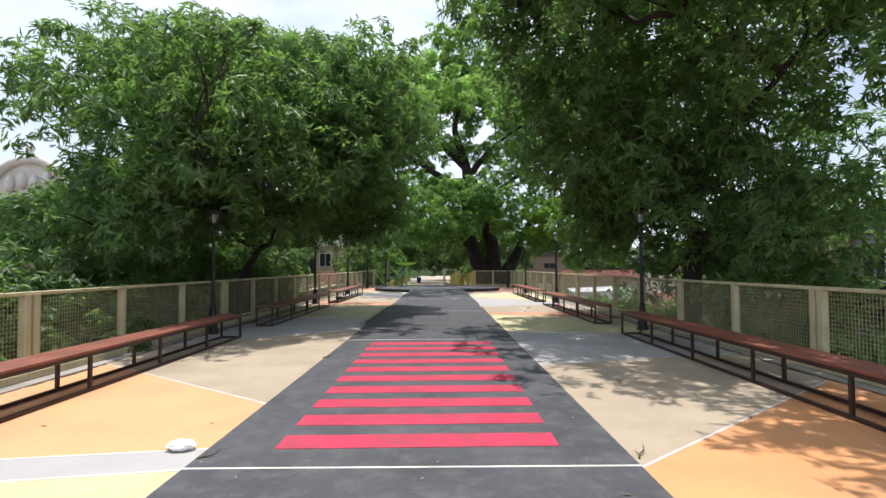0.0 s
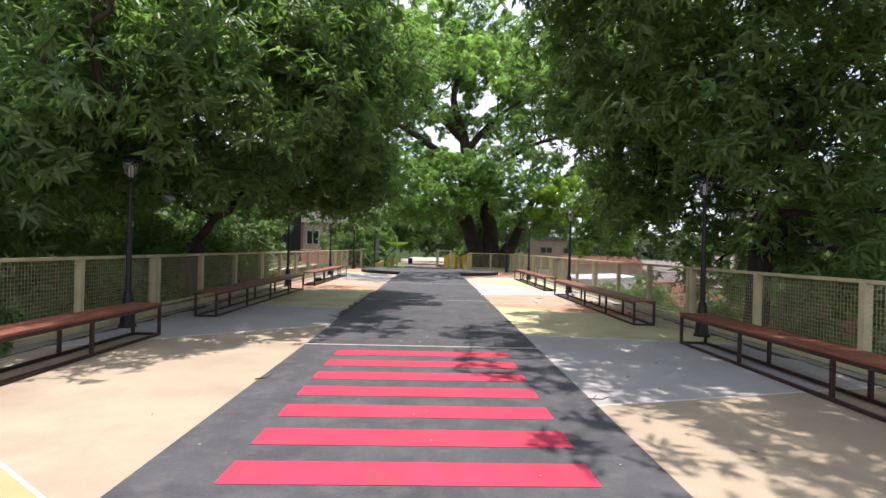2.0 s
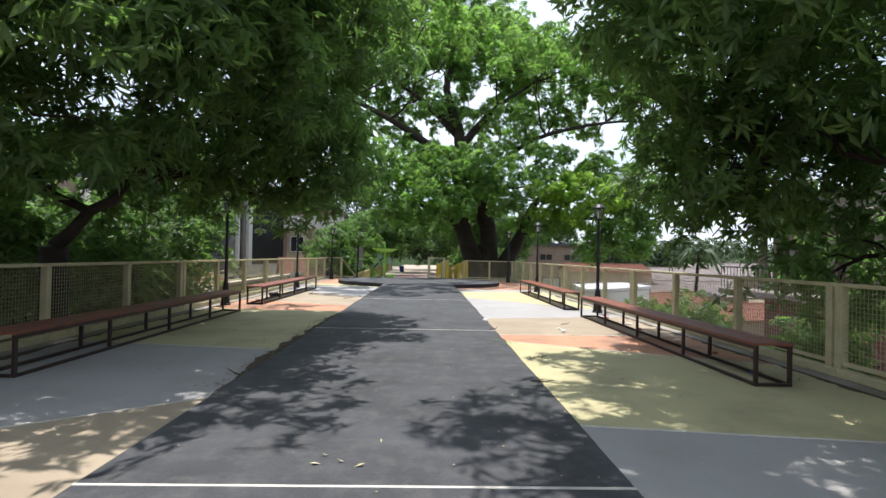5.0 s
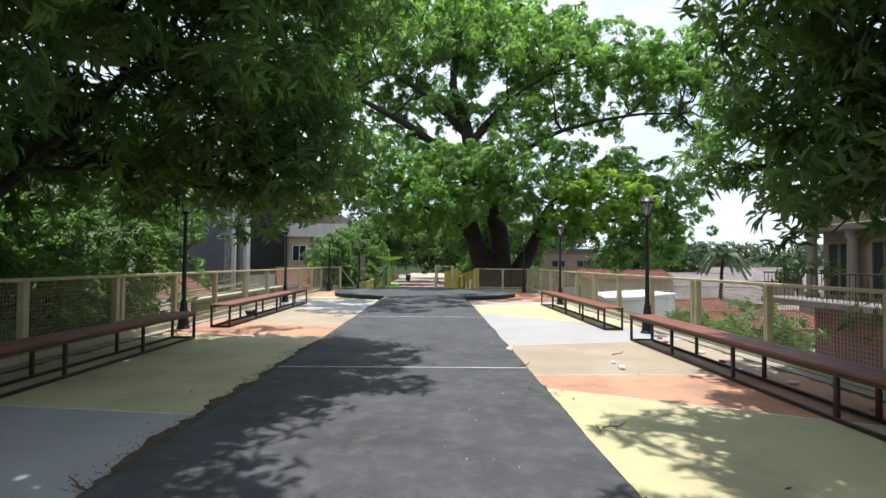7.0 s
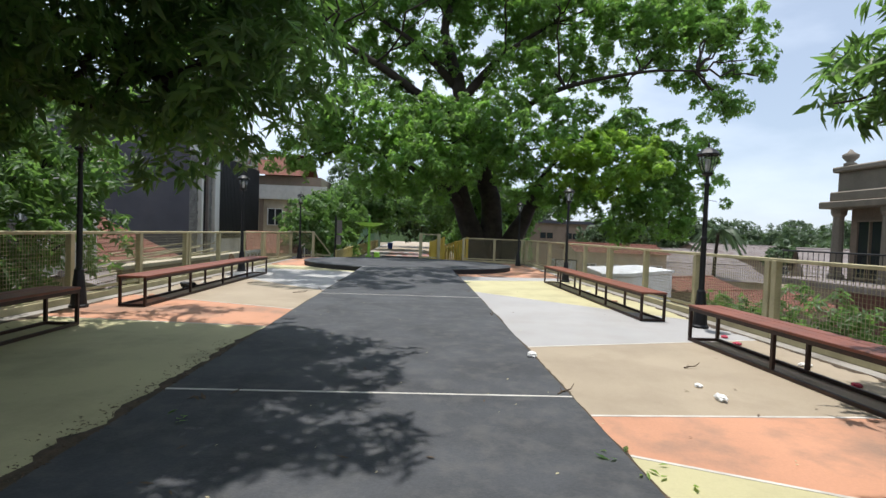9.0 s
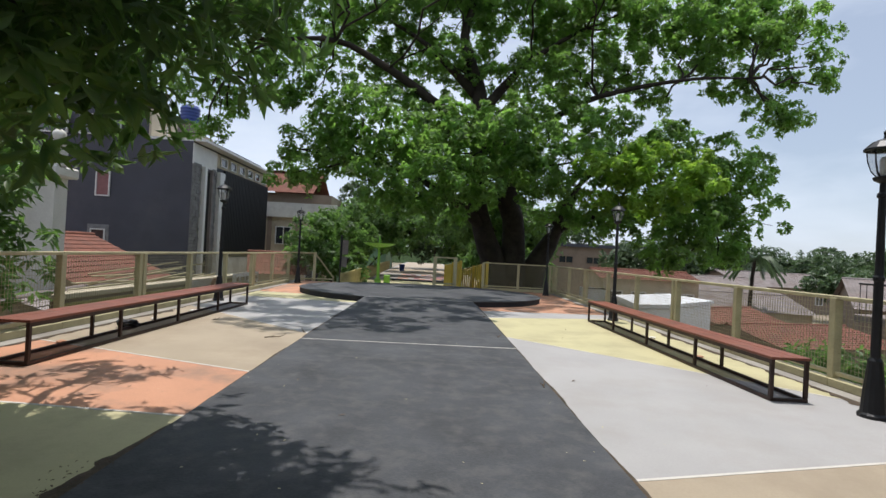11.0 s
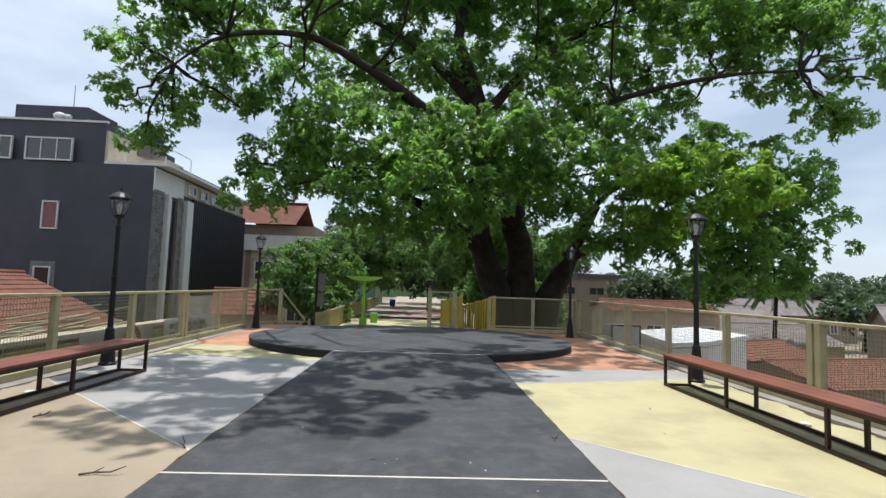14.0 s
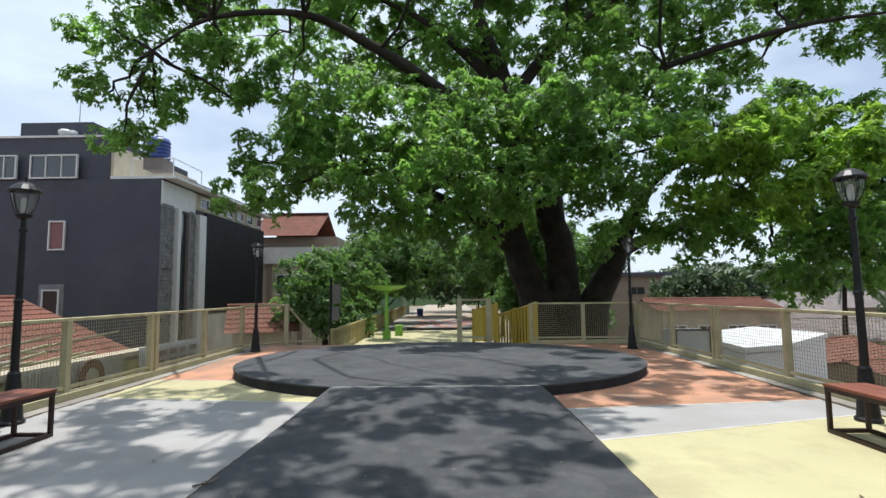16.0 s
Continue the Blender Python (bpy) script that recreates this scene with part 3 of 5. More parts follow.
GROUND = -4.2
tree("broad dark green mango tree beside the deck", -5.95, 15.7, GROUND, (-5.75, 15.4, 1.35), 0.27,
     [(-4.4, 11.4, 3.8, 1.7, 1.5, 1.1), (-6.4, 11, 4.3, 1.8, 1.7, 1.4), (-3.3, 12.3, 4.3, 1.5, 1.6, 1.4), (-5, 13.2, 5.7, 2.2, 2, 1.4), (-7.8, 12.4, 5.6, 1.9, 1.8, 1.5),
      (-7.1, 12.6, 3.1, 1.4, 1.6, 1.3), (-3, 14.4, 4.7, 1.5, 1.8, 1.8), (-3.2, 17, 4.5, 2, 1.8, 1.6), (-7.6, 17.6, 6.2, 1.8, 1.6, 1.2)] +
     [(-3.6, 14.6, 6.25, 2, 2, 1.3), (-6.4, 14.8, 6.45, 2.2, 2, 1.3), (-4.8, 12.8, 2.9, 1.9, 1.6, 0.9), (-2.8, 17.8, 3.3, 1.4, 1.4, 1), (-7.1, 13.2, 3.0, 1.6, 1.6, 0.8), (-4.6, 17.9, 2.9, 1.7, 1.4, 0.9), (-3, 16, 5.65, 1.7, 1.7, 1.3), (-5.0, 18.4, 6.1, 1.8, 1.4, 1.2), (-2.4, 18.6, 4.2, 1.1, 1, 0.9), (-8, 15.6, 3.4, 1.6, 1.8, 1.5), (-2.9, 15.4, 3.9, 1.4, 1.5, 0.8), (-6.2, 18.4, 2.9, 1.5, 1.3, 1), (-1.9, 17.9, 3.1, 0.9, 1, 0.8), (-3.6, 18.6, 2.6, 1.2, 0.9, 0.8)] +
     [(-2.7, 18.2, 2.7, 0.9, 0.8, 0.6), (-4.7, 16.6, 3.0, 1.3, 1.2, 0.6), (-7.4, 11.6, 1.6, 1.3, 1.2, 0.9), (-1.6, 16.4, 6, 1.3, 1.2, 0.9), (-2.2, 17.6, 5.75, 1.3, 1.2, 0.9), (-2, 14.6, 5.85, 1.2, 1.2, 0.8), (-4.4, 9.8, 5, 1.3, 1.2, 0.9), (-4.6, 10, 3.2, 0.9, 0.7, 0.8)] +
     [(-3.2, 20.4, 3.5, 0.45, 0.45, 0.4), (-5.3, 10.5, 2.8, 0.9, 0.8, 0.7), (-6.4, 10, 2.2, 1, 1, 0.8), (-3.6, 15.6, 6.75, 1.9, 1.9, 1.1), (-6, 16.8, 6.85, 2, 2, 1.2), (-5.2, 13, 6.25, 1.9, 1.8, 1), (-7.6, 14.8, 6.25, 1.8, 1.8, 1.1), (-1.5, 17, 6.05, 1.3, 1.2, 0.8), (-1.5, 18.2, 5.85, 1.2, 1.1, 0.8), (-1.9, 12.8, 6.35, 1.2, 1.2, 0.8)],
     2.5, 0.21, M_LEAF, 11, per=63, clump=0.46, droop=0.4, narrow=0.27, flat=0.8)
tree("leafy mango tree beyond the fence", -10.8, 12.5, GROUND, (-10.4, 12.5, 0.8), 0.26,
     [(-9.6, 10.8, 1.5, 1.7, 1.6, 1.2), (-8.4, 9.6, 0.4, 1.8, 1.5, 1.2), (-9.4, 16.0, 2.6, 2.0, 2.0, 1.9), (-8.4, 18.2, 1.2, 1.6, 1.7, 1.6), (-7.8, 13.2, 0.4, 1.5, 1.9, 1.2),
      (-7.4, 11.0, 0.4, 1.2, 1.4, 1.0), (-7.6, 16.4, 0.3, 1.2, 1.8, 1.0), (-9.6, 8.4, 1.2, 1.5, 1.4, 1.2)],
     2.2, 0.22, M_LEAF, 12)
tree("dark green mango tree in the yard beyond the fence", -11.8, 21.0, GROUND, (-11.6, 21.0, 0.5), 0.22,
     [(-11.0, 20.0, 2.2, 1.8, 1.8, 1.5), (-12.4, 22.0, 3.2, 2.0, 1.9, 1.5), (-10.6, 22.6, 0.8, 1.6, 1.6, 1.2), (-13.0, 18.6, 2.4, 2.0, 1.9, 1.6)], 2.2, 0.23, M_LEAF, 19)
tree("bushy light green tree beside the deck", -7.3, 20.9, GROUND, (-7.3, 20.9, -0.4), 0.12,
     [(-6.3, 21.6, 2.2, 1.0, 1.0, 0.9), (-7.3, 22.4, 2.7, 1.1, 1.1, 0.9), (-6.5, 20.2, 1.4, 0.9, 1.0, 0.9), (-7.9, 21.2, 1.6, 1.1, 1.1, 1.1), (-6.4, 22.2, 0.9, 0.9, 0.9, 0.7), (-7.2, 18.8, 0.4, 1.0, 1.0, 0.7)], 3.4, 0.20, M_LEAF, 13, clump=0.38)
tree("tall dark green mango tree overhanging the deck", 6.1, 12.9, GROUND, (6.0, 12.6, 2.0), 0.26,
     [(4.3, 11.6, 4.4, 1.9, 1.7, 1.4), (3.3, 13.0, 4.8, 1.4, 1.6, 1.6), (6.0, 10.8, 4.3, 1.6, 1.6, 1.4), (4.6, 13.8, 6.5, 2.3, 2.2, 1.6), (7.9, 13.4, 5.4, 1.3, 1.3, 1.0),
      (4.7, 15.0, 4.2, 1.5, 1.3, 1.5), (6.2, 8.6, 5.2, 1.9, 1.8, 1.5), (3.7, 9.6, 6.3, 1.9, 2.0, 1.4), (2.7, 11.2, 6.6, 1.5, 1.7, 1.4)] +
     [(6.4, 12.2, 7.4, 2.4, 2.2, 1.5), (5.6, 15.6, 2.8, 1.5, 1.2, 1.1), (2.6, 14.0, 6.2, 1.2, 1.3, 1.4), (5.4, 10.2, 3.0, 1.5, 1.2, 0.9), (8.4, 14.2, 3.2, 1.7, 1.5, 1.5), (6.8, 14.0, 2.6, 1.4, 1.4, 1.0), (3.6, 11.6, 8.2, 2.0, 1.8, 1.3), (4.3, 16.5, 2.7, 0.7, 0.7, 0.7), (5.1, 15.4, 2.1, 0.9, 0.8, 0.8), (4.6, 15.4, 5.6, 1.3, 1.1, 1.2), (3.6, 14.6, 5.2, 1.2, 1.1, 1.2), (7.0, 15.8, 4.6, 1.6, 1.5, 1.3), (5.0, 14.4, 3.4, 1.2, 1.2, 1.0), (6.0, 15.0, 5.8, 1.5, 1.4, 1.2)] +
     [(5.2, 6.2, 5.9, 1.7, 1.8, 1.1), (3.7, 6.9, 5.9, 1.1, 1.0, 0.6), (4.7, 5.4, 6.0, 1.0, 0.9, 0.5), (4.6, 4.4, 6.4, 1.4, 1.3, 0.8), (3.1, 6.0, 6.6, 0.9, 0.8, 0.5), (2.5, 8.0, 6.8, 0.8, 0.7, 0.5), (3.4, 5.3, 6.5, 0.9, 0.8, 0.5), (1.7, 10.6, 7.0, 1.3, 1.3, 0.9), (1.3, 12.2, 7.3, 1.2, 1.2, 0.9), (2.2, 8.4, 7.0, 1.3, 1.3, 0.8), (4.9, 14.9, 2.6, 1.1, 1.0, 0.9), (4.5, 15.6, 3.5, 1.0, 0.9, 0.9), (6.6, 11.6, 1.5, 1.2, 1.2, 1.0), (7.2, 13.6, 1.2, 1.3, 1.2, 1.0), (6.6, 9.6, 1.9, 1.2, 1.2, 1.0), (6.7, 15.4, 1.2, 1.2, 1.0, 0.9), (4.3, 10.9, 2.9, 0.8, 0.6, 0.7), (4.6, 10.6, 3.6, 0.8, 0.7, 0.6)],
     2.38, 0.21, M_LEAF, 14, per=63, clump=0.46, droop=0.4, narrow=0.27, flat=0.8)
tree("dark green tree leaning over the fence", 8.7, 9.4, GROUND, (8.2, 9.0, 1.6), 0.22,
     [(6.9, 7.0, 4.9, 1.9, 1.9, 1.5), (8.8, 8.8, 4.6, 2.0, 2.0, 1.8), (9.8, 12.0, 3.4, 2.0, 2.0, 2.0), (8.0, 6.8, 6.6, 2.0, 2.0, 1.2), (9.0, 10.2, 1.4, 1.7, 1.6, 1.3), (10.2, 14.6, 1.8, 1.8, 1.6, 1.5),
      (8.0, 12.2, 0.6, 1.3, 1.6, 1.1), (8.6, 16.4, 0.8, 1.5, 1.6, 1.2), (7.6, 9.4, 0.4, 1.2, 1.3, 0.9), (5.8, 3.0, 6.6, 1.5, 1.4, 0.9), (8.8, 9.2, 7.6, 2.3, 2.2, 1.4), (6.6, 9.4, 8.6, 2.2, 2.2, 1.2)],
     1.7, 0.21, M_LEAF, 15, per=54, narrow=0.27, droop=0.4)
# lobes of the rain tree's crown: x, y, z, radius
CROWN_LOW_LEFT = [(-4.6, 35.4, 4.8, 1.3), (-5.3, 35.0, 4.1, 1.0), (-2.9, 35.0, 6.3, 1.4), (-1.4, 34.0, 5.2, 1.4), (-0.1, 34.0, 4.2, 1.5), (-2.2, 35.0, 3.7, 1.4), (1.6, 34.5, 5.2, 1.3), (-3.5, 36.4, 5.3, 1.5), (-0.9, 35.4, 3.1, 1.2), (0.7, 35.9, 6.3, 1.1), (-4.9, 37.3, 6.3, 1.1), (0.7, 35.0, 3.3, 1.2), (-6.0, 35.4, 5.2, 0.7)]
CROWN_LOW_RIGHT = [(3.6, 35.0, 5.7, 1.5), (4.8, 34.5, 4.5, 1.5), (6.1, 35.4, 6.2, 1.3), (8.0, 35.0, 3.2, 1.2), (11.3, 35.4, 5.2, 1.5), (11.9, 35.0, 3.4, 1.3), (10.3, 34.5, 2.7, 1.2), (8.6, 34.0, 2.2, 1.0), (6.8, 35.4, 2.7, 1.1), (5.2, 36.4, 3.0, 1.0), (7.7, 36.4, 6.4, 1.2), (10.5, 35.9, 3.8, 1.3), (9.7, 36.8, 6.4, 1.1), (4.3, 35.9, 4.1, 0.9), (11.6, 35.0, 2.1, 0.8), (9.5, 34.2, 1.9, 0.9), (10.6, 34.4, 1.8, 0.9), (7.9, 34.0, 1.4, 0.8)]
CROWN_HIGH_LEFT = [(-8.5, 34.5, 9.9, 1.3), (-8.7, 34.0, 8.2, 0.9), (-7.3, 34.5, 7.4, 1.1), (-8.9, 34.0, 6.4, 0.7), (-8.3, 34.0, 5.4, 0.5), (-6.3, 35.4, 7.7, 1.1), (-7.1, 35.4, 10.2, 1.5), (-4.7, 36.4, 11.4, 1.6), (-5.9, 35.4, 6.6, 0.7), (-4.8, 36.4, 7.8, 1.2), (-3.3, 40.1, 9.9, 1.4), (-2.5, 39.7, 12.1, 2.0), (-4.5, 41.1, 11.8, 1.6), (-7.5, 35.4, 9.1, 1.2), (-6.6, 39.2, 10.5, 1.4), (-7.8, 34.5, 6.3, 0.6), (-6.0, 35.4, 11.0, 1.2)]
CROWN_HIGH_MID = [(-1.3, 41.6, 11.0, 1.9), (0.6, 41.6, 12.8, 2.3), (3.6, 41.1, 13.0, 2.3), (4.8, 41.1, 10.5, 1.8), (6.2, 40.6, 12.0, 2.1), (2.9, 40.6, 14.6, 2.4), (-0.3, 41.1, 15.6, 2.7), (6.3, 40.1, 8.9, 1.4), (-3.3, 39.2, 14.1, 2.2), (5.5, 38.3, 13.4, 2.3), (-1.7, 40.6, 8.8, 1.2), (3.8, 42.0, 8.8, 1.1), (1.5, 42.0, 10.2, 1.7)]
CROWN_HIGH_RIGHT = [(8.0, 38.3, 11.8, 2.2), (8.5, 39.2, 9.4, 1.4), (10.0, 37.3, 10.8, 1.9), (9.5, 37.3, 12.6, 2.0), (11.5, 36.4, 11.3, 1.8), (12.9, 35.4, 10.2, 1.5), (14.0, 35.0, 10.7, 1.0), (14.1, 35.0, 9.3, 0.9), (12.8, 35.0, 7.3, 1.0), (12.0, 35.9, 8.5, 1.0), (10.8, 36.8, 9.4, 1.4), (6.8, 38.3, 12.7, 1.9), (9.5, 37.8, 8.4, 0.8), (13.3, 35.0, 6.9, 0.6), (12.5, 36.4, 12.2, 1.6), (14.5, 35.0, 8.6, 0.6)]
CROWN_OVER_PLATFORM = [(4.0, 31.0, 10.4, 1.2), (1.6, 30.0, 10.8, 1.2), (3.2, 34.0, 12.4, 1.7), (6.2, 34.2, 11.8, 1.6)]
CROWN_FRONT = [(1.0, 38.2, 4.6, 1.5), (3.6, 37.8, 5.0, 1.4), (-0.6, 38.4, 5.6, 1.4), (2.4, 40.8, 4.4, 1.6), (9.2, 34.6, 4.6, 1.2), (10.8, 34.4, 4.4, 1.1), (8.6, 35.2, 5.8, 1.2), (10.2, 35.0, 3.4, 1.0), (6.0, 34.4, 3.6, 0.9), (0.2, 36.2, 6.6, 1.2), (2.8, 36.4, 6.9, 1.2), (4.9, 36.6, 7.4, 1.2), (-1.6, 37.0, 7.2, 1.1), (3.2, 38.0, 9.4, 1.2), (0.4, 38.0, 9.6, 1.2), (2.4, 34.5, 5.7, 1.2), (0.4, 34.6, 5.9, 1.1), (3.4, 34.4, 4.6, 1.0), (2.0, 34.2, 4.1, 0.9), (5.6, 37.0, 9.4, 1.2), (7.4, 37.0, 9.6, 1.2)]
# the last three lobes are added, hidden behind the crown, to shade the walkway
CROWN_TOP = [(-3.4, 38.2, 12.0, 1.9), (0.4, 38.4, 13.0, 2.1), (1.8, 41.0, 15.2, 2.3), (1.0, 41.0, 17.6, 2.1), (-2.4, 41.0, 15.8, 1.9), (4.6, 41.2, 16.6, 1.9), (2.4, 40.6, 19.2, 1.6), (-0.6, 40.2, 18.6, 1.4), (-0.2, 28.6, 10.6, 1.5), (-3.4, 27.4, 10.6, 1.5), (-3.0, 29.6, 10.4, 1.3), (-1.6, 26.4, 11.0, 1.3), (-7.8, 34.8, 10.6, 1.3), (11.8, 34.8, 10.4, 1.3), (-1.2, 45.0, 8.0, 1.7), (0.2, 47.5, 8.2, 1.7), (-1.0, 50.4, 8.2, 1.7)]
LOWER_BOUGHS = [[(2.0, 38.7, 7.2, 0.38), (1.6, 38.8, 9.2, 0.32), (1.0, 39.2, 11.4, 0.22), (1.4, 40.0, 13.6, 0.15), (1.2, 40.6, 16.6, 0.08)], [(1.9, 38.6, 6.6, 0.3), (0.0, 37.6, 7.6, 0.23), (-2.2, 36.6, 8.8, 0.16), (-4.2, 35.6, 9.4, 0.11), (-6.4, 34.6, 8.8, 0.06), (-7.4, 33.6, 7.4, 0.03)], [(2.2, 38.9, 2.6, 0.30), (0.9, 38.0, 3.7, 0.22), (-0.8, 36.8, 4.4, 0.15), (-2.6, 35.6, 4.8, 0.09)], [(3.0, 39.0, 5.4, 0.2), (4.6, 38.0, 7.2, 0.15), (6.6, 36.8, 8.2, 0.11), (9.4, 35.4, 8.6, 0.07), (11.4, 34.2, 8.4, 0.035)]]
UPPER_BOUGHS = [[(5.5, 39.0, 2.6, 0.24), (7.2, 38.0, 3.4, 0.16), (9.4, 36.8, 3.6, 0.10), (11.4, 35.6, 3.2, 0.05)], [(5.6, 38.5, 3.6, 0.13), (6.6, 37.4, 5.0, 0.09), (7.4, 35.0, 5.2, 0.05)], [(2.0, 38.6, 8.0, 0.26), (4.0, 38.4, 10.2, 0.14), (6.4, 38.4, 11.8, 0.07)], [(1.6, 38.8, 8.6, 0.26), (-0.6, 38.6, 10.6, 0.12), (-2.8, 39.0, 12.0, 0.06)]]
tree("huge old rain tree with a fresh green crown behind the platform", 3.2, 39.2, -0.4, (2.4, 38.6, 7.2), 0.75,
     [(a, b, c, r, r, r * 0.68) for group in (CROWN_LOW_LEFT, CROWN_LOW_RIGHT, CROWN_HIGH_LEFT, CROWN_HIGH_MID, CROWN_HIGH_RIGHT, CROWN_OVER_PLATFORM, CROWN_FRONT, CROWN_TOP) for a, b, c, r in group],
     1.32, 0.165, M_LEAF_BIG, 16, narrow=0.44, droop=0.4, clump=0.40, flat=0.85, per=140, hollow=0.3, twigs=1, limb_size=0.07,
     young=[(a, b, c, r, r, r * 0.7) for a, b, c, r in [(5.6, 32.6, 4.4, 0.85), (6.8, 32.6, 4.5, 1.05), (7.9, 32.6, 4.6, 1.05), (8.4, 32.1, 3.7, 0.85), (7.1, 32.6, 3.5, 0.95), (6.1, 33.1, 3.6, 0.75), (9.0, 32.8, 4.2, 0.7)]],
     trunks=[[(3.1, 39.0, -0.6, 1.0), (2.9, 39.0, 0.6, 0.68), (2.4, 39.0, 2.2, 0.50), (1.8, 38.9, 4.4, 0.42), (2.0, 38.7, 6.6, 0.40)],
             [(3.6, 39.2, -0.6, 1.0), (3.7, 39.2, 1.0, 0.62), (3.6, 39.2, 3.2, 0.50), (2.9, 39.0, 5.8, 0.50), (2.0, 38.7, 7.6, 0.48)],
             [(4.3, 39.3, -0.6, 0.95), (4.7, 39.2, 0.8, 0.56), (5.3, 39.0, 2.0, 0.40), (5.8, 38.8, 3.2, 0.26), (6.4, 38.2, 4.6, 0.14)]],
     boughs=LOWER_BOUGHS + UPPER_BOUGHS)

# ---- surroundings ----
solid("ground", boxes((-900, 900, -900, 900, GROUND - 1.0, GROUND)), M_EARTH, "dry ground far below the deck", kind="structure")


def window(parent, w, h, at, turn=0, panes=1, glass=None, frame_mat=None, depth=0.10):
    """A window set on a wall: frame, mullions and panes; at is its lower middle, turn about z (0 faces -y)."""
    glass, frame_mat = glass or M_PANE, frame_mat or M_FRAME_WHITE
    f = 0.07
    bm = bmesh.new()
    rings = []
    for yy, inset in ((0.02, 0), (-depth, 0), (-depth, f), (0.02, f)):
        rings.append([bm.verts.new((sx * (w / 2 - inset), yy, inset if low else h - inset)) for sx, low in ((-1, 1), (1, 1), (1, 0), (-1, 0))])
    for p, q in zip(rings, rings[1:] + rings[:1]):
        for i in range(4):
            j = (i + 1) % 4
            bm.faces.new((p[i], p[j], q[j], q[i]))
    win = part("window", bm, frame_mat, parent)
    win.matrix_basis = pose(*at, 0, 0, turn)
    for i in range(1, panes):
        x = -w / 2 + w * i / panes
        part("mullion", boxes((x - f / 3, x + f / 3, -depth + 0.01, 0.02, f, h - f)), frame_mat, win)
    for i in range(panes):
        x0, x1 = -w / 2 + w * i / panes, -w / 2 + w * (i + 1) / panes
        part("pane", boxes((x0 + f * 0.8, x1 - f * 0.8, -0.03, 0.0, f * 0.9, h - f * 0.9)), glass, win)
    return win


def tiled_slope(name, width, length, rise, mat, parent, at, turn=0, pitch=0.24, course=0.30, label=""):
    """A roof slope of rounded tiles in overlapping courses: eave along x at y = 0, ridge at y = length."""
    cols, n = max(4, round(width / pitch)), max(3, round(length / course))
    per = 4
    xs = np.arange(cols * per + 1) * (width / (cols * per)) - width / 2
    wave = 0.028 * np.abs(np.sin(np.pi * np.arange(cols * per + 1) / per))
    verts, faces = [], []
    for k in range(n):
        for e in (0, 1):
            f = (k + e) / n + (0.02 if e else 0)
            for x, w in zip(xs, wave):
                verts.append((x, length * f, rise * f + w + (0.0 if e else 0.035)))
    m = len(xs)
    for k in range(n):
        o = 2 * k * m
        for i in range(m - 1):
            faces.append((o + i, o + i + 1, o + m + i + 1, o + m + i))
            if k:
                faces.append((o - m + i, o - m + i + 1, o + i + 1, o + i))
    me = bpy.data.meshes.new(name)
    me.from_pydata(verts, [], faces)
    me.materials.append(mat)
    ob = part(name, me, None, parent, label)
    ob.matrix_basis = pose(*at, 0, 0, turn)
    return ob


def gable_house(label, x, y, w, d, eave, ridge, wall, roof_mat, turn=0, base=GROUND, over=0.35, windows=2, storeys=1, category="house"):
    """A plain house: walls with gables, two tiled slopes, a ridge and windows on the side that faces the deck; the ridge runs along x."""
    h = place("house", label, category, x, y, base, turn)
    e, r = eave - base, ridge - base
    bm = bmesh.new()
    v = [[bm.verts.new((sx * w / 2, yy, zz)) for yy, zz in ((-d / 2, 0), (d / 2, 0), (d / 2, e), (0, r - 0.06), (-d / 2, e))] for sx in (-1, 1)]
    bm.faces.new(v[0][::-1])
    bm.faces.new(v[1])
    for i in range(5):
        j = (i + 1) % 5
        bm.faces.new((v[0][i], v[0][j], v[1][j], v[1][i]))
    part("wall", bm, wall, h)
    slope = (r - e) / (d / 2)
    for t in (0, 180):
        s = -1 if t == 0 else 1
        tiled_slope("roof", w + 2 * over, d / 2 + over, r - e + slope * over, roof_mat, h, (0, s * (d / 2 + over), e - slope * over + 0.03), t)
    bm = tube(bmesh.new(), [(-w / 2 - over, 0, r + 0.05), (w / 2 + over, 0, r + 0.05)], [0.10, 0.10], 8)
    part("ridge_tiles", bm, roof_mat, h)
    for st in range(storeys):
        for i in range(windows):
            window(h, 1.1, 1.2, (-w / 2 + w * (i + 0.5) / windows, -d / 2, e - 2.1 - 2.9 * st), 0, 2)
    return h


# the dark building
D = GROUND
dark = place("house", "dark slate three-storey building with white trim and a black screen", "building", -14.98, 47.5, D - 0.15)
dark.matrix_world = dark.matrix_world @ Matrix.Diagonal((1.0, 1.0, 1.05, 1.0))
part("wall", boxes((-22, 0, 0, 13.7, 0, 11.2)), M_DARK_WALL, dark)
part("wall", boxes((-22, -2.9, 0.25, 8, 11.2, 13.4)), M_DARK_WALL, dark)
part("parapet", boxes((-22, -2.8, 0.18, 0.34, 13.4, 13.5)), M_FRAME_WHITE, dark)
part("terrace_wall", boxes((-2.9, -2.75, 0.3, 9.0, 11.2, 13.0)), M_CREAM_WALL, dark)
part("stair_head", boxes((-8.6, -4.6, 1.2, 4.0, 13.4, 14.5)), M_DARK_WALL, dark)
for x, z, w, h, n, g in ((-5.65, 11.25, 2.5, 1.2, 3, M_PANE), (-8.6, 11.25, 2.0, 1.2, 3, M_PANE), (-5.3, 7.7, 0.86, 1.45, 1, M_CURTAIN), (-5.45, 4.4, 0.9, 1.4, 1, M_PANE), (-12.5, 7.7, 0.9, 1.45, 1, M_PANE)):
    window(dark, w, h, (x, 0.0, z), 0, n, g)
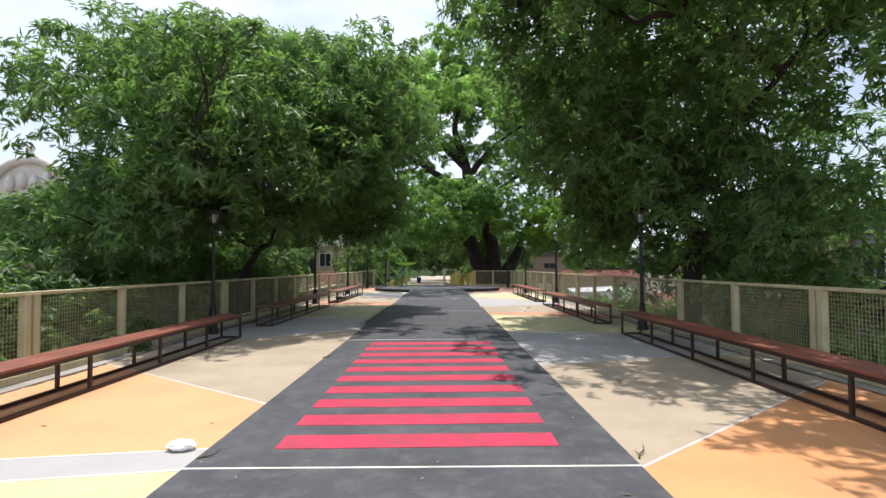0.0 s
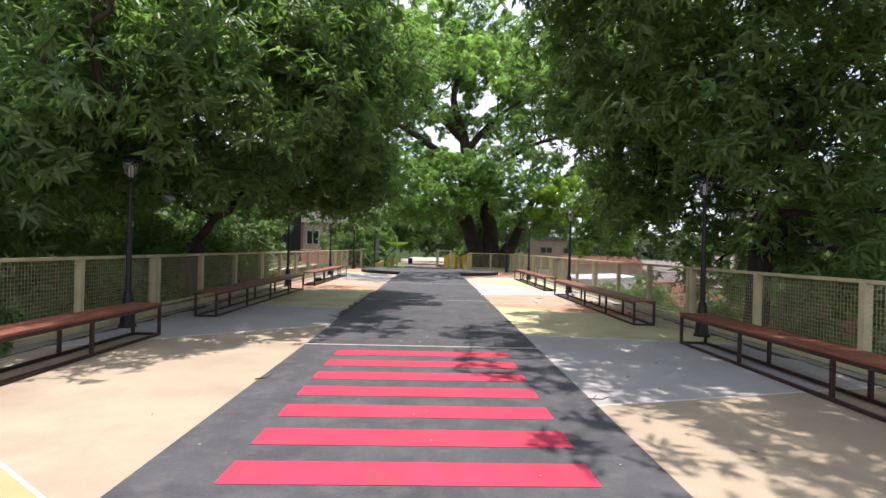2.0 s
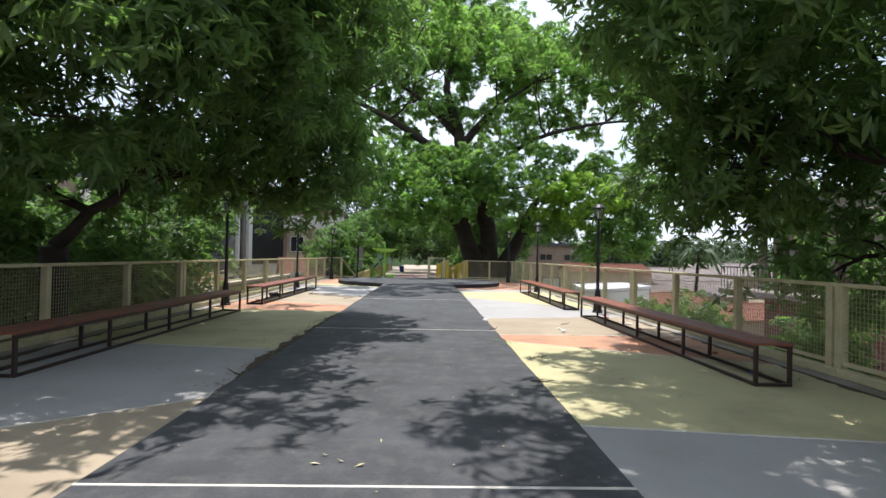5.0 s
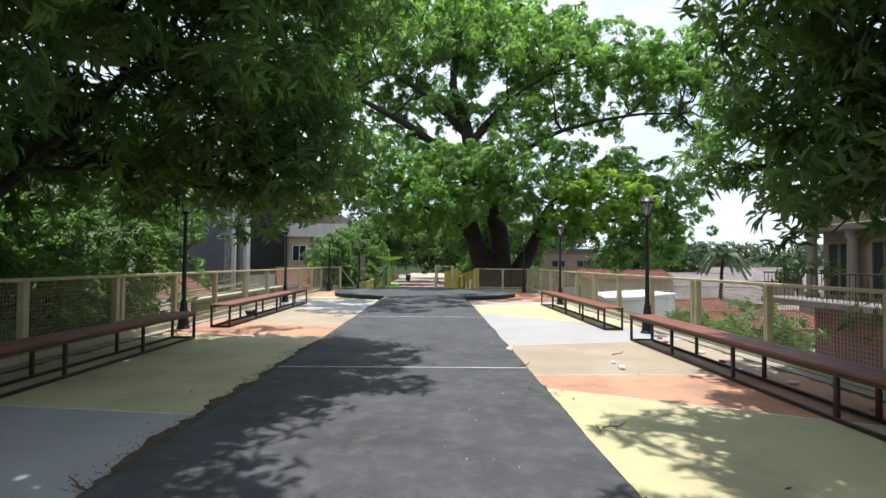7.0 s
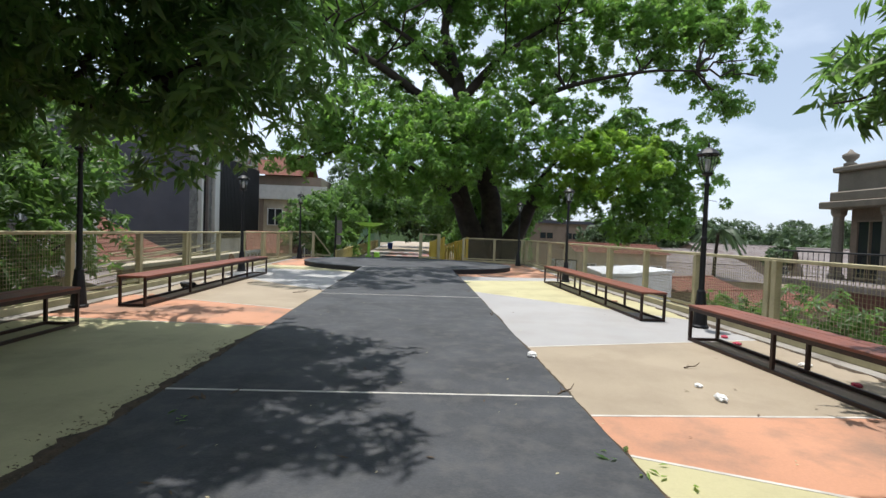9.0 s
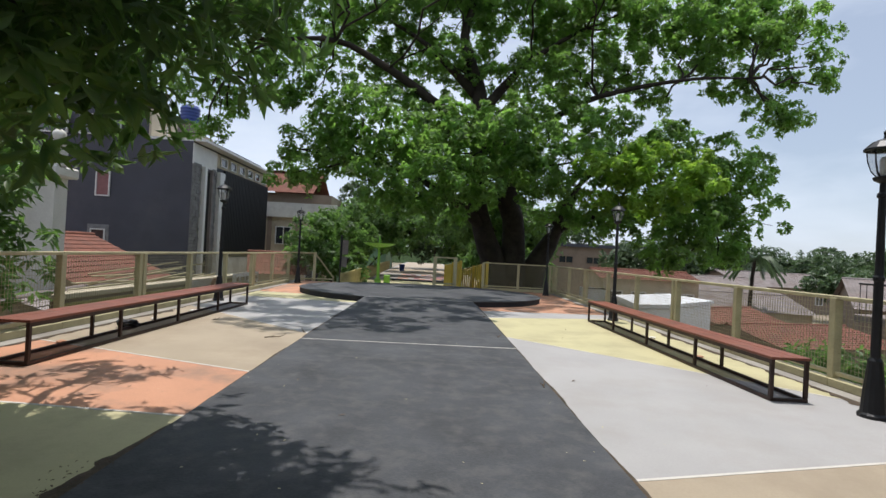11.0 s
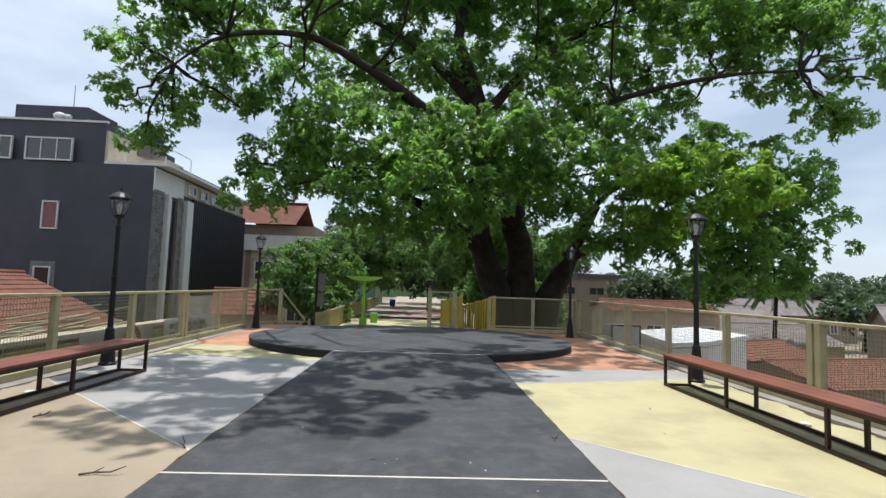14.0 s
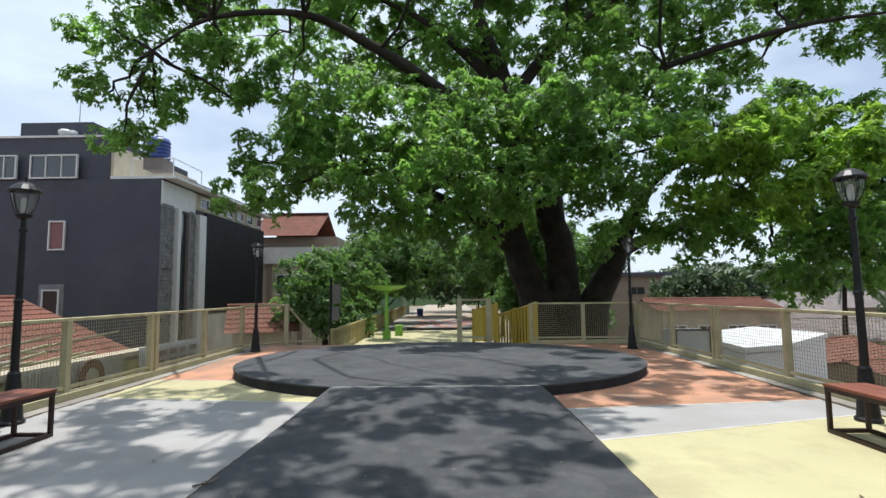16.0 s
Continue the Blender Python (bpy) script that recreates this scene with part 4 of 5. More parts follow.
part("repair_patch", prism([(-6.1, -0.02), (-4.8, -0.02), (-4.8, 0.0), (-6.1, 0.0)], 4.3, 6.05), M_STONE_WALL, dark, "raw cement round the lower window")
part("upper_band", boxes((0.0, 0.06, 0.0, 3.4, 9.9, 11.1)), M_FRAME_WHITE, dark, "white upper wall band")
part("gallery_wall", boxes((0.0, 0.04, 3.4, 13.7, 10.2, 11.1)), M_CREAM_WALL, dark)
for k in range(6):
    window(dark, 1.1, 0.62, (0.05, 4.4 + 1.7 * k, 10.32), 90, 1)
part("roof_edge", boxes((-2.7, 0.75, 0.0, 14.2, 11.2, 11.34)), M_FRAME_WHITE, dark, "white projecting roof edge")
part("roof_step", boxes((-1.6, -0.1, 3.0, 12.5, 11.34, 11.75)), M_DARK_WALL, dark)
g = random.Random(3)
stone = []
for y0, y1 in ((0.02, 1.15), (2.75, 3.45)):
    z = 0.0
    while z < 9.8:
        y = y0
        while y < y1 - 0.05:
            w = min(g.uniform(0.25, 0.6), y1 - y)
            stone.append((0.0, g.uniform(0.03, 0.10), y, y + w - 0.01, z, z + 0.185))
            y += w
        z += 0.2
part("stone_cladding", boxes(*stone), M_STONE_WALL, dark, "rough grey stone strip")["kind"] = "stuff"
for y0, y1 in ((1.2, 1.5), (3.5, 4.3)):
    part("white_fin", boxes((0.0, 0.30, y0, y1, 0, 9.9)), M_FRAME_WHITE, dark, "white upright fin")
part("fin", boxes((0.0, 0.22, 2.45, 2.62, 0, 9.85)), M_TILE_GREY, dark)
part("stair_glass", boxes((0.0, 0.05, 1.5, 2.45, 0.2, 9.7)), M_PANE, dark, "tall dark stair window")
screen = part("screen", boxes((0.10, 0.24, 4.4, 13.7, 4.4, 10.15)), M_BLACK_SCREEN, dark, "black metal screen over the windows")
for k in range(31):
    part("screen_rib", boxes((0.24, 0.265, 4.42 + 0.3 * k, 4.47 + 0.3 * k, 4.42, 10.13)), M_BLACK_SCREEN, screen)
part("plinth_wall", boxes((0.0, 0.2, 4.4, 13.7, 0.0, 4.35)), M_WHITE_WALL, dark)
tank = place("water_tank", "blue plastic water tank on the terrace roof", "tank", -15.6, 48.2, D + 12.75)
prof = [(0.55, 0.0)]
for k in range(5):
    prof += [(0.55, 0.06 + 0.2 * k), (0.58, 0.10 + 0.2 * k), (0.58, 0.15 + 0.2 * k), (0.55, 0.19 + 0.2 * k)]
part("body", lathe(prof + [(0.5, 1.12), (0.2, 1.2)], 20), M_BLUE, tank, smooth=True)
part("stand", boxes((-0.5, 0.5, -0.5, 0.5, -0.6, 0.0)), M_TILE_GREY, tank)
part("lid", lathe([(0.2, 1.2), (0.2, 1.26), (0.05, 1.29)], 12), M_BLUE, tank)
rail = place("roof_railing", "thin white railing round the roof tank", "railing", -15.9, 48.9, D + 11.8)
bm = bmesh.new()
for px, py in ((-0.9, -1.0), (1.3, -1.0), (1.3, 2.0)):
    tube(bm, [(px, py, 0), (px, py, 0.95)], [0.03, 0.03], 6)
tube(bm, [(-0.9, -1.0, 0.95), (1.3, -1.0, 0.95), (1.3, 2.0, 0.95)], [0.03] * 3, 6)
part("rail", bm, M_FRAME_WHITE, rail)
aerial = place("antenna", "thin rooftop aerial mast", "antenna", -20.9, 49.5, D + 14.0)
part("mast", tube(bmesh.new(), [(0, 0, 0), (0, 0, 2.6)], [0.03, 0.015], 6), M_TILE_GREY, aerial)
for x in (-21.2, -20.9):
    vent = place("roof_vent", "round metal roof ventilator", "vent", x + 0.2, 48.6 + (x + 21.2), D + 14.0)
    part("cowl", lathe([(0.2, 0), (0.2, 0.25), (0.32, 0.35), (0.34, 0.5), (0.2, 0.62), (0.05, 0.66)], 14), M_FRAME_WHITE, vent, smooth=True)

# houses on the left
gable_house("low house with a red terracotta tiled roof", -15.8, 36.5, 7.4, 8.0, -0.7, 1.3, M_CREAM_WALL, M_TILE, -82)
gable_house("small house with a brown tiled roof", -9.4, 47.0, 2.6, 3.0, -0.2, 0.8, M_CREAM_WALL, M_TILE, 20, windows=1)
gable_house("low shed with patched tin roofing", -10.6, 31.2, 6.0, 3.4, -0.95, -0.35, M_CREAM_WALL, M_TILE_GREY, -80, windows=1)
garden_wall = place("wall", "mossy cream boarded wall close behind the fence", "wall", -6.2, 33.0, GROUND)
part("masonry", boxes((-0.12, 0.0, -9, 0.4, 0, 4.42)), M_BROWN_WALL, garden_wall)
part("coping", rounded(boxes((-0.2, 0.08, -9.1, 0.5, 4.42, 4.52)), 0.015), M_CREAM_WALL, garden_wall, "cream coping along the wall")
for k in range(4):
    part("board", rounded(boxes((0.004, 0.03 + 0.01 * (k % 2), -9.2 + 0.1 * k, 0.1 + 0.08 * k, 3.10 + 0.32 * k, 3.38 + 0.32 * k)), 0.01), M_BOARD, garden_wall, "mossy yellow-cream board")
def banner(label, x, y, z, w, h, mat):
    """A printed cloth sheet that faces the deck, slack along its lower edge."""
    b = thing("banner", label, "banner", x, y, z)
    bm = bmesh.new()
    n = 12
    rows = []
    for f in (0.0, 0.5, 1.0):
        rows.append([bm.verts.new((0.05 * math.sin(9 * i / n + 2 * f) * (1 - f) + 0.02, w * (i / n - 0.5), h * f + 0.05 * math.sin(math.pi * i / n) * (f - 1))) for i in range(n + 1)])
    for p, q in zip(rows, rows[1:]):
        for i in range(n):
            bm.faces.new((p[i], p[i + 1], q[i + 1], q[i]))
    bmesh.ops.solidify(bm, geom=bm.faces[:], thickness=0.004)
    part("sheet", bm, mat, b)
    return b


sign = banner("faded white printed banner with a round red mark behind the fence", -6.62, 30.7, -0.58, 2.7, 0.86, M_WHITE_WALL)
part("round_mark", lathe([(0.34, 0.0), (0.34, 0.01)], 24), M_TILE, sign).matrix_basis = pose(0.085, 0.35, 0.55, 0, 90, 0)
part("round_centre", lathe([(0.17, 0.0), (0.17, 0.012)], 20), M_CREAM_WALL, sign).matrix_basis = pose(0.09, 0.35, 0.55, 0, 90, 0)
part("text_bar", boxes((0.085, 0.092, -1.1, -0.15, 0.45, 0.54)), M_TILE_GREY, sign)
cloth = banner("pale lavender cloth banner with grey writing behind the fence", -6.60, 33.8, -0.50, 2.6, 0.85, M_WHITE_ROOF)
for k in range(3):
    for j in range(5):
        part("text_bar", boxes((0.085, 0.092, -1.1 + 0.44 * j, -0.78 + 0.44 * j - 0.05 * ((j + k) % 3), 0.16 + 0.22 * k, 0.28 + 0.22 * k)), M_TILE_GREY, cloth)
g = random.Random(21)
for k in range(9):
    pole = place("bamboo_pole", "loose bamboo pole leaning over the sheds", "pole", -7.9 - 0.30 * k, 29.4 + 0.5 * k, -0.15)
    part("stick", tube(bmesh.new(), [(-1.6, g.uniform(-1, 1), -0.3 + 0.05 * k), (1.8, g.uniform(-1, 1.6), 0.25 + g.uniform(0, 0.5))], [0.035, 0.025], 6), M_FENCE, pole)
for k in range(5):
    tin = place("tin_sheet", "rusty corrugated tin sheet on a shed roof", "roof sheet", -9.6 - 0.7 * k, 28.6 + 1.5 * k, -0.75 + 0.12 * (k % 2), 20 * k)
    bm = bmesh.new()
    rows = [[bm.verts.new((0.08 * i - 0.8, yy, 0.02 * (i % 2) + 0.12 * yy)) for i in range(21)] for yy in (-0.9, 0.9)]
    for i in range(20):
        bm.faces.new((rows[0][i], rows[0][i + 1], rows[1][i + 1], rows[1][i]))
    bmesh.ops.solidify(bm, geom=bm.faces[:], thickness=0.006)
    part("sheet", bm, M_TILE if k % 2 else M_TILE_GREY, tin)
tarp = thing("tarpaulin", "crumpled blue and white tarpaulin over a low shed roof", "tarpaulin", -13.4, 23.8, -0.75)
bm = bmesh.new()
grid = [[bm.verts.new((0.16 * i - 1.3, 0.2 * j - 1.0, 0.22 * j / 2 + 0.10 * noise.noise(Vector((i * 0.4, j * 0.5, 2))))) for i in range(17)] for j in range(11)]
for p, q in zip(grid, grid[1:]):
    for i in range(16):
        bm.faces.new((p[i], p[i + 1], q[i + 1], q[i]))
bmesh.ops.solidify(bm, geom=bm.faces[:], thickness=0.01)
part("sheet", bm, M_TARP, tarp)
part("shed_wall", boxes((-1.2, 1.2, -0.9, 0.9, -3.6, -0.12)), M_BROWN_WALL, tarp, "weathered shed wall")
far_house = place("house", "cream three-storey house with red hipped roof and mint green annex", "house", -13.2, 66.0, GROUND)
part("wall", boxes((-5, 3.6, 0, 9, 0, 8.4)), M_CREAM_WALL, far_house)
part("balcony_band", boxes((-5.2, 3.8, -0.35, 0.0, 8.2, 9.6)), M_WHITE_WALL, far_house)
part("annex", boxes((3.62, 8.6, 1.0, 9, 0, 9.0)), M_GREEN_WALL, far_house, "mint green annex")
part("upper_storey", boxes((-4.6, 3.0, 0.8, 8, 8.4, 10.6)), M_BROWN_WALL, far_house)
for px in (-2.6, 0.1, 3.4):
    part("pilaster", boxes((px - 0.2, px + 0.2, -0.15, 0.0, 0, 8.2)), M_BROWN_WALL, far_house)
for sx, px in ((0, -1.25), (0, 1.75)):
    for z in (2.0, 5.6):
        window(far_house, 1.5, 1.7, (px, 0.0, z), 0, 2, depth=0.18)
for z in (2.2, 5.4):
    window(far_house, 1.3, 1.4, (6.0, 1.0, z), 0, 2)
for t, sy in ((0, -0.0), (180, 8.8)):
    tiled_slope("roof", 6.0, 4.6, 2.6, M_TILE, far_house, (-1.6, sy, 10.6), t)
white_house = place("house", "white rendered house with a balustrade and ball finials", "house", -13.55, 29.9, GROUND - 0.5)
part("wall", boxes((-5, 3.0, 0, 0.5, 0, 7.6)), M_WHITE_WALL, white_house)
part("cornice", rounded(boxes((-5.2, 3.2, -0.2, 0.7, 7.6, 7.9)), 0.05), M_WHITE_WALL, white_house)
for k in range(5):
    px = 3.05 - 1.9 * k
    part("pier", boxes((px - 0.16, px + 0.16, -0.16, 0.16, 7.9, 8.6)), M_WHITE_WALL, white_house)
    bm = bmesh.new()
    bmesh.ops.create_uvsphere(bm, u_segments=14, v_segments=8, radius=0.17, matrix=Matrix.Translation((px, 0, 8.76)))
    part("ball_finial", bm, M_WHITE_WALL, white_house, smooth=True)
window(white_house, 1.2, 1.6, (1.0, 0.0, 4.6), 0, 2)
gable = place("house", "old stucco building with a curved ornamental gable", "building", -20.1, 26.0, GROUND + 0.4)
part("wall", boxes((-5, 3.0, 0, 8, 0, 8.6)), M_BROWN_WALL, gable)
arch = [(1.9 * math.cos(math.pi * k / 20), 0.0, 8.6 + 1.9 * math.sin(math.pi * k / 20)) for k in range(21)]
part("arched_moulding", tube(bmesh.new(), arch, [0.22] * 21, 8), M_WHITE_WALL, gable, smooth=True)
bm = bmesh.new()
face = [bm.verts.new((1.85 * math.cos(math.pi * k / 20), 0.05, 8.6 + 1.85 * math.sin(math.pi * k / 20))) for k in range(21)]
hind = [bm.verts.new((v.co.x, 0.4, v.co.z)) for v in face]
bm.faces.new(face)
bm.faces.new(hind[::-1])
for i in range(21):
    bm.faces.new((face[i], face[(i + 1) % 21], hind[(i + 1) % 21], hind[i]))
part("tympanum", bm, M_WHITE_WALL, gable)
for k in range(4):
    part("relief", lathe([(0.12, 0), (0.2, 0.1), (0.22, 0.5), (0.1, 0.8)], 8), M_WHITE_WALL, gable, smooth=True).location = (-0.9 + 0.6 * k, 0.0, 8.9 + 0.2 * (k % 2))
part("finial", lathe([(0.16, 0), (0.2, 0.1), (0.1, 0.2), (0.22, 0.4), (0.05, 0.6)], 10), M_WHITE_WALL, gable, smooth=True).location = (0, 0.1, 10.65)
part("balustrade", boxes((2.0, 3.1, -0.1, 0.2, 8.6, 9.2)), M_WHITE_WALL, gable)

# houses on the right
shed = thing("house", "low workshop with a bright white sheet-metal roof", "workshop", 9.3, 40.0, GROUND - 0.1)
outline = [(1.0, 0.2), (3.2, 1.2), (8.0, 5.8), (7.7, 11.0), (2.2, 6.7)]
part("wall", prism([(0.15 + x * 0.95, 0.15 + y * 0.95) for x, y in outline], 0, 3.45), M_WHITE_ROOF, shed)
part("roof", prism(outline, 3.5, 3.7), M_WHITE_ROOF, shed)
for k in range(1, 12):
    f = k / 12
    part("roof_rib", tube(bmesh.new(), [(1.05 + 1.1 * f, 0.3 + 6.3 * f, 3.703), (3.1 + 4.6 * f, 1.3 + 9.4 * f, 3.703)], [0.012, 0.012], 5), M_WHITE_ROOF, shed)
box_room = thing("wall", "small white rendered box with a dark frame", "wall", 7.75, 38.6, GROUND)
part("render", boxes((-0.55, 0.55, -0.1, 0.9, 0, 4.36)), M_WHITE_ROOF, box_room)
for px in (-0.55, 0.55):
    part("edge", boxes((px - 0.03, px + 0.03, -0.135, -0.1, 0, 4.40)), M_BLACK, box_room)
part("edge", boxes((-0.52, 0.52, -0.135, -0.1, 4.34, 4.40)), M_BLACK, box_room)
gable_house("long beige block house with a red tiled roof", 16.6, 57.0, 7.0, 6.0, 0.15, 0.75, M_CREAM_WALL, M_TILE, -4, windows=4)
flat = place("house", "flat-roofed grey concrete building", "building", 14.5, 72.0, GROUND)
part("wall", boxes((-8, 8, 0, 10, 0, 7.0)), M_BROWN_WALL, flat)
part("roof_slab", boxes((-8.4, 8.4, -0.4, 10.4, 7.0, 7.35)), M_DARK_WALL, flat)
for k in range(5):
    window(flat, 1.6, 0.8, (-6 + 3 * k, 0.0, 5.2), 0, 2, frame_mat=M_BROWN_WALL)
old = place("house", "old cream villa with columns, cornice and a balcony", "villa", 15.1, 31.0, GROUND - 0.05, -90)
# brown wall and darkened stucco hold the facade's shade in their colour
part("wall", boxes((0.35, 9, 0.5, 9, 0, 6.9)), M_BROWN_WALL, old)
part("lower_wall", boxes((0.25, 9, 0.2, 0.5, 0, 4.1)), M_CURTAIN, old, "dull red weathered lower wall")
part("balcony_slab", rounded(boxes((-0.5, 9.3, -1.5, 0.5, 4.1, 4.35)), 0.03), M_TILE_GREY, old)
part("canopy", rounded(boxes((-0.3, 9.3, -0.25, 1.0, 6.9, 7.15)), 0.03), M_VILLA, old)
part("cornice", rounded(boxes((0.0, 9.2, -0.1, 9.2, 7.15, 7.5)), 0.04), M_VILLA, old)
part("parapet", boxes((0.15, 9.0, 0.1, 0.35, 7.5, 8.2)), M_VILLA, old)
part("upper_cornice", rounded(boxes((0.0, 9.2, -0.05, 0.5, 8.2, 8.4)), 0.04), M_VILLA, old)
for px in (0.5, 3.0, 5.5):
    part("urn", lathe([(0.2, 8.4), (0.2, 8.5), (0.1, 8.55), (0.24, 8.7), (0.26, 8.8), (0.1, 8.9), (0.03, 9.0)], 12), M_VILLA, old, smooth=True).location = (px, 0.2, 0)
for px in (0.2, 2.2, 4.2, 6.2):
    part("column", lathe([(0.26, 4.35), (0.26, 4.5), (0.2, 4.55), (0.17, 6.6), (0.24, 6.7), (0.26, 6.9)], 12), M_VILLA, old).location = (px, 0.15, 0)
for px in (1.2, 3.2, 5.2):
    window(old, 1.1, 2.1, (px, 0.5, 4.4), 0, 2, frame_mat=M_BROWN_WALL)
bm = bmesh.new()
for k in range(40):
    tube(bm, [(-0.4 + 0.24 * k, -1.4, 4.35), (-0.4 + 0.24 * k, -1.4, 5.3)], [0.012, 0.012], 4)
tube(bm, [(-0.45, -1.4, 5.32), (9.2, -1.4, 5.32)], [0.03, 0.03], 6)
part("balcony_rail", bm, M_BLACK, old, "dark metal balcony railing")
for (x, y, w, d, e, r, turn, mat) in ((21.5, 46.0, 8, 7, -2.6, -1.9, 12, M_TILE), (25.0, 60.0, 10, 9, -1.9, -0.8, -8, M_TILE_GREY), (31.0, 74.0, 12, 10, -1.4, 0.3, 20, M_TILE_GREY), (19.5, 50.0, 7, 5, -2.2, -1.4, 30, M_TILE),
                                     (34.0, 50.0, 9, 8, -0.8, 1.0, -30, M_TILE_GREY), (12.5, 27.0, 6, 6, -2.9, -2.4, 8, M_TILE_GREY), (9.6, 22.5, 3.6, 5, -3.0, -2.6, 5, M_TILE_GREY), (44.0, 84.0, 14, 10, -0.6, 1.0, 10, M_TILE_GREY)):
    gable_house("low town house with a weathered roof", x, y, w, d, e, r, M_BROWN_WALL if (x * 7) % 2 < 1 else M_CREAM_WALL, mat, turn, windows=2)
for (x, y, w, d, e, r, turn) in ((-26.0, 40.0, 9, 8, 0.5, 2.5, 10), (-19.0, 14.0, 8, 8, -0.5, 1.4, 80), (-30.0, 62.0, 12, 9, 1.5, 3.5, -5)):
    gable_house("town house with a tiled roof beyond the trees", x, y, w, d, e, r, M_CREAM_WALL, M_TILE, turn, windows=3)

block = place("house", "grey concrete house beyond the trees", "house", 17.0, 18.0, GROUND)
part("wall", boxes((0, 8, -6, 4, 0, 7.4)), M_STONE_WALL, block)
part("roof_slab", boxes((-0.4, 8.4, -6.4, 4.4, 7.4, 7.65)), M_WHITE_WALL, block)
for k in range(4):
    window(block, 1.2, 1.3, (0.0, -4.5 + 2.3 * k, 4.9), -90, 2)

# ---- beyond the platform ----
walkway = thing("pavement", "narrower painted walkway beyond the platform", "pavement", kind="structure")
LOW = -0.75        # the walkway lies lower than the deck
part("slab", boxes((-4.9, 2.6, 42.0, 120.0, LOW - 0.6, LOW)), M_CONCRETE, walkway)
bm = bmesh.new()
near_end, far_end = [[bm.verts.new(c) for c in ((-4.9, y, z), (2.6, y, z), (2.6, y, z - 0.5), (-4.9, y, z - 0.5))] for y, z in ((36.3, -0.01), (42.0, LOW))]
bm.faces.new(near_end)
bm.faces.new(far_end[::-1])
for i in range(4):
    bm.faces.new((near_end[i], far_end[i], far_end[(i + 1) % 4], near_end[(i + 1) % 4]))
part("ramp", bm, M_CONCRETE, walkway, "concrete ramp down from the deck")
part("painted_field", boxes((-4.4, 1.7, 42.2, 52.2, LOW, LOW + 0.008)), M_YELLOW, walkway)
part("painted_field", boxes((-4.4, 2.2, 64.6, 119.0, LOW, LOW + 0.008)), M_TAN, walkway)
for i in range(10):
    for j in range(12):
        mat = (M_SALMON, M_GREY, M_TILE_GREY, M_CURTAIN)[(i * 3 + j * 2 + (i * j) % 5) % 4]
        part("floor_tile", boxes((-2.6 + 0.45 * i, -2.6 + 0.45 * i + 0.44, 52.6 + 1.0 * j, 52.6 + 1.0 * j + 0.98, LOW, LOW + 0.012)), mat, walkway)
part("kerb", boxes((-2.7, 2.0, 52.35, 52.55, LOW, LOW + 0.14)), M_DARK_WALL, walkway)


def slat_rail(label, points, height, gap, mat, slat_w, rails=True, group=""):
    """A railing of upright slats along a line of (x, y, z) points."""
    f = thing("railing", label, "railing", *points[0], group=group)
    o = Vector(points[0])
    me = mesh_of("slat", boxes((-slat_w / 2, slat_w / 2, -0.012, 0.012, 0.03, height - 0.04)), mat)
    for a, b in zip(points, points[1:]):
        a, b = Vector(a) - o, Vector(b) - o
        n = max(1, round((b - a).length / gap))
        turn = math.degrees(math.atan2((b - a).y, (b - a).x))
        for i in range(n):
            s = part("slat", me, None, f)
            p = a.lerp(b, (i + 0.5) / n)
            s.matrix_basis = pose(p.x, p.y, p.z, 0, 0, turn)
        for h in (0.05, height - 0.02):
            up = Vector((0, 0, h))
            part("rail", tube(bmesh.new(), [a + up, b + up], [0.03, 0.03], 6), mat, f)
    for p in points:
        q = Vector(p) - o
        part("post", boxes((q.x - 0.05, q.x + 0.05, q.y - 0.05, q.y + 0.05, q.z, q.z + height + 0.04)), mat, f)
    return f


slat_rail("cream railing with upright bars along the walkway", [(-4.2, 39.7, LOW), (-4.3, 45.0, LOW), (-4.45, 52.0, LOW), (-4.6, 60.0, LOW), (-4.8, 70.0, LOW), (-4.9, 80.0, LOW)], 0.95, 0.34, M_YELLOW_BOARD, 0.16)
slat_rail("cream railing with upright bars along the walkway", [(2.3, 54.0, LOW), (2.4, 62.0, LOW), (2.5, 74.0, LOW)], 0.95, 0.34, M_YELLOW_BOARD, 0.12)
slat_rail("bright yellow slatted railing of the side ramp", [(2.42, 36.65, 0.0), (1.95, 37.9, -0.22), (1.45, 39.2, -0.45)], 1.12, 0.19, M_YELLOW_RAIL, 0.10)
slat_rail("bright yellow slatted railing of the side ramp", [(1.33, 37.2, -0.02), (1.05, 38.5, -0.14), (0.75, 39.8, -0.28)], 1.12, 0.17, M_YELLOW_RAIL, 0.13)
gate = thing("gate_frame", "cream square steel gate frame beside the yellow rails", "gate", 0.22, 36.9, 0)
for px in (0.0, 0.86):
    part("post", rounded(boxes((px - 0.075, px + 0.075, -0.06, 0.06, -0.03, 1.27)), 0.008), M_FENCE, gate)
part("top_bar", boxes((0.075, 0.785, -0.04, 0.04, 1.20, 1.26)), M_FENCE, gate)
part("bottom_bar", boxes((0.075, 0.785, -0.04, 0.04, 0.10, 0.16)), M_FENCE, gate)
end = place("fence", "cream fence panel with a sloping brace at the deck's corner", "fence", -5.2, 33.75, 0)
part("post", rounded(boxes((0.75, 0.85, 0.95, 1.05, 0, 1.12)), 0.006), M_FENCE, end)
part("top_rail", tube(bmesh.new(), [(0, 0, 1.08), (0.8, 1.0, 1.08), (1.45, 1.5, 0.15)], [0.035] * 3, 6), M_FENCE, end)
part("bottom_rail", tube(bmesh.new(), [(0, 0, 0.12), (0.8, 1.0, 0.12), (1.45, 1.5, 0.1)], [0.03] * 3, 6), M_FENCE, end)
bm = bmesh.new()
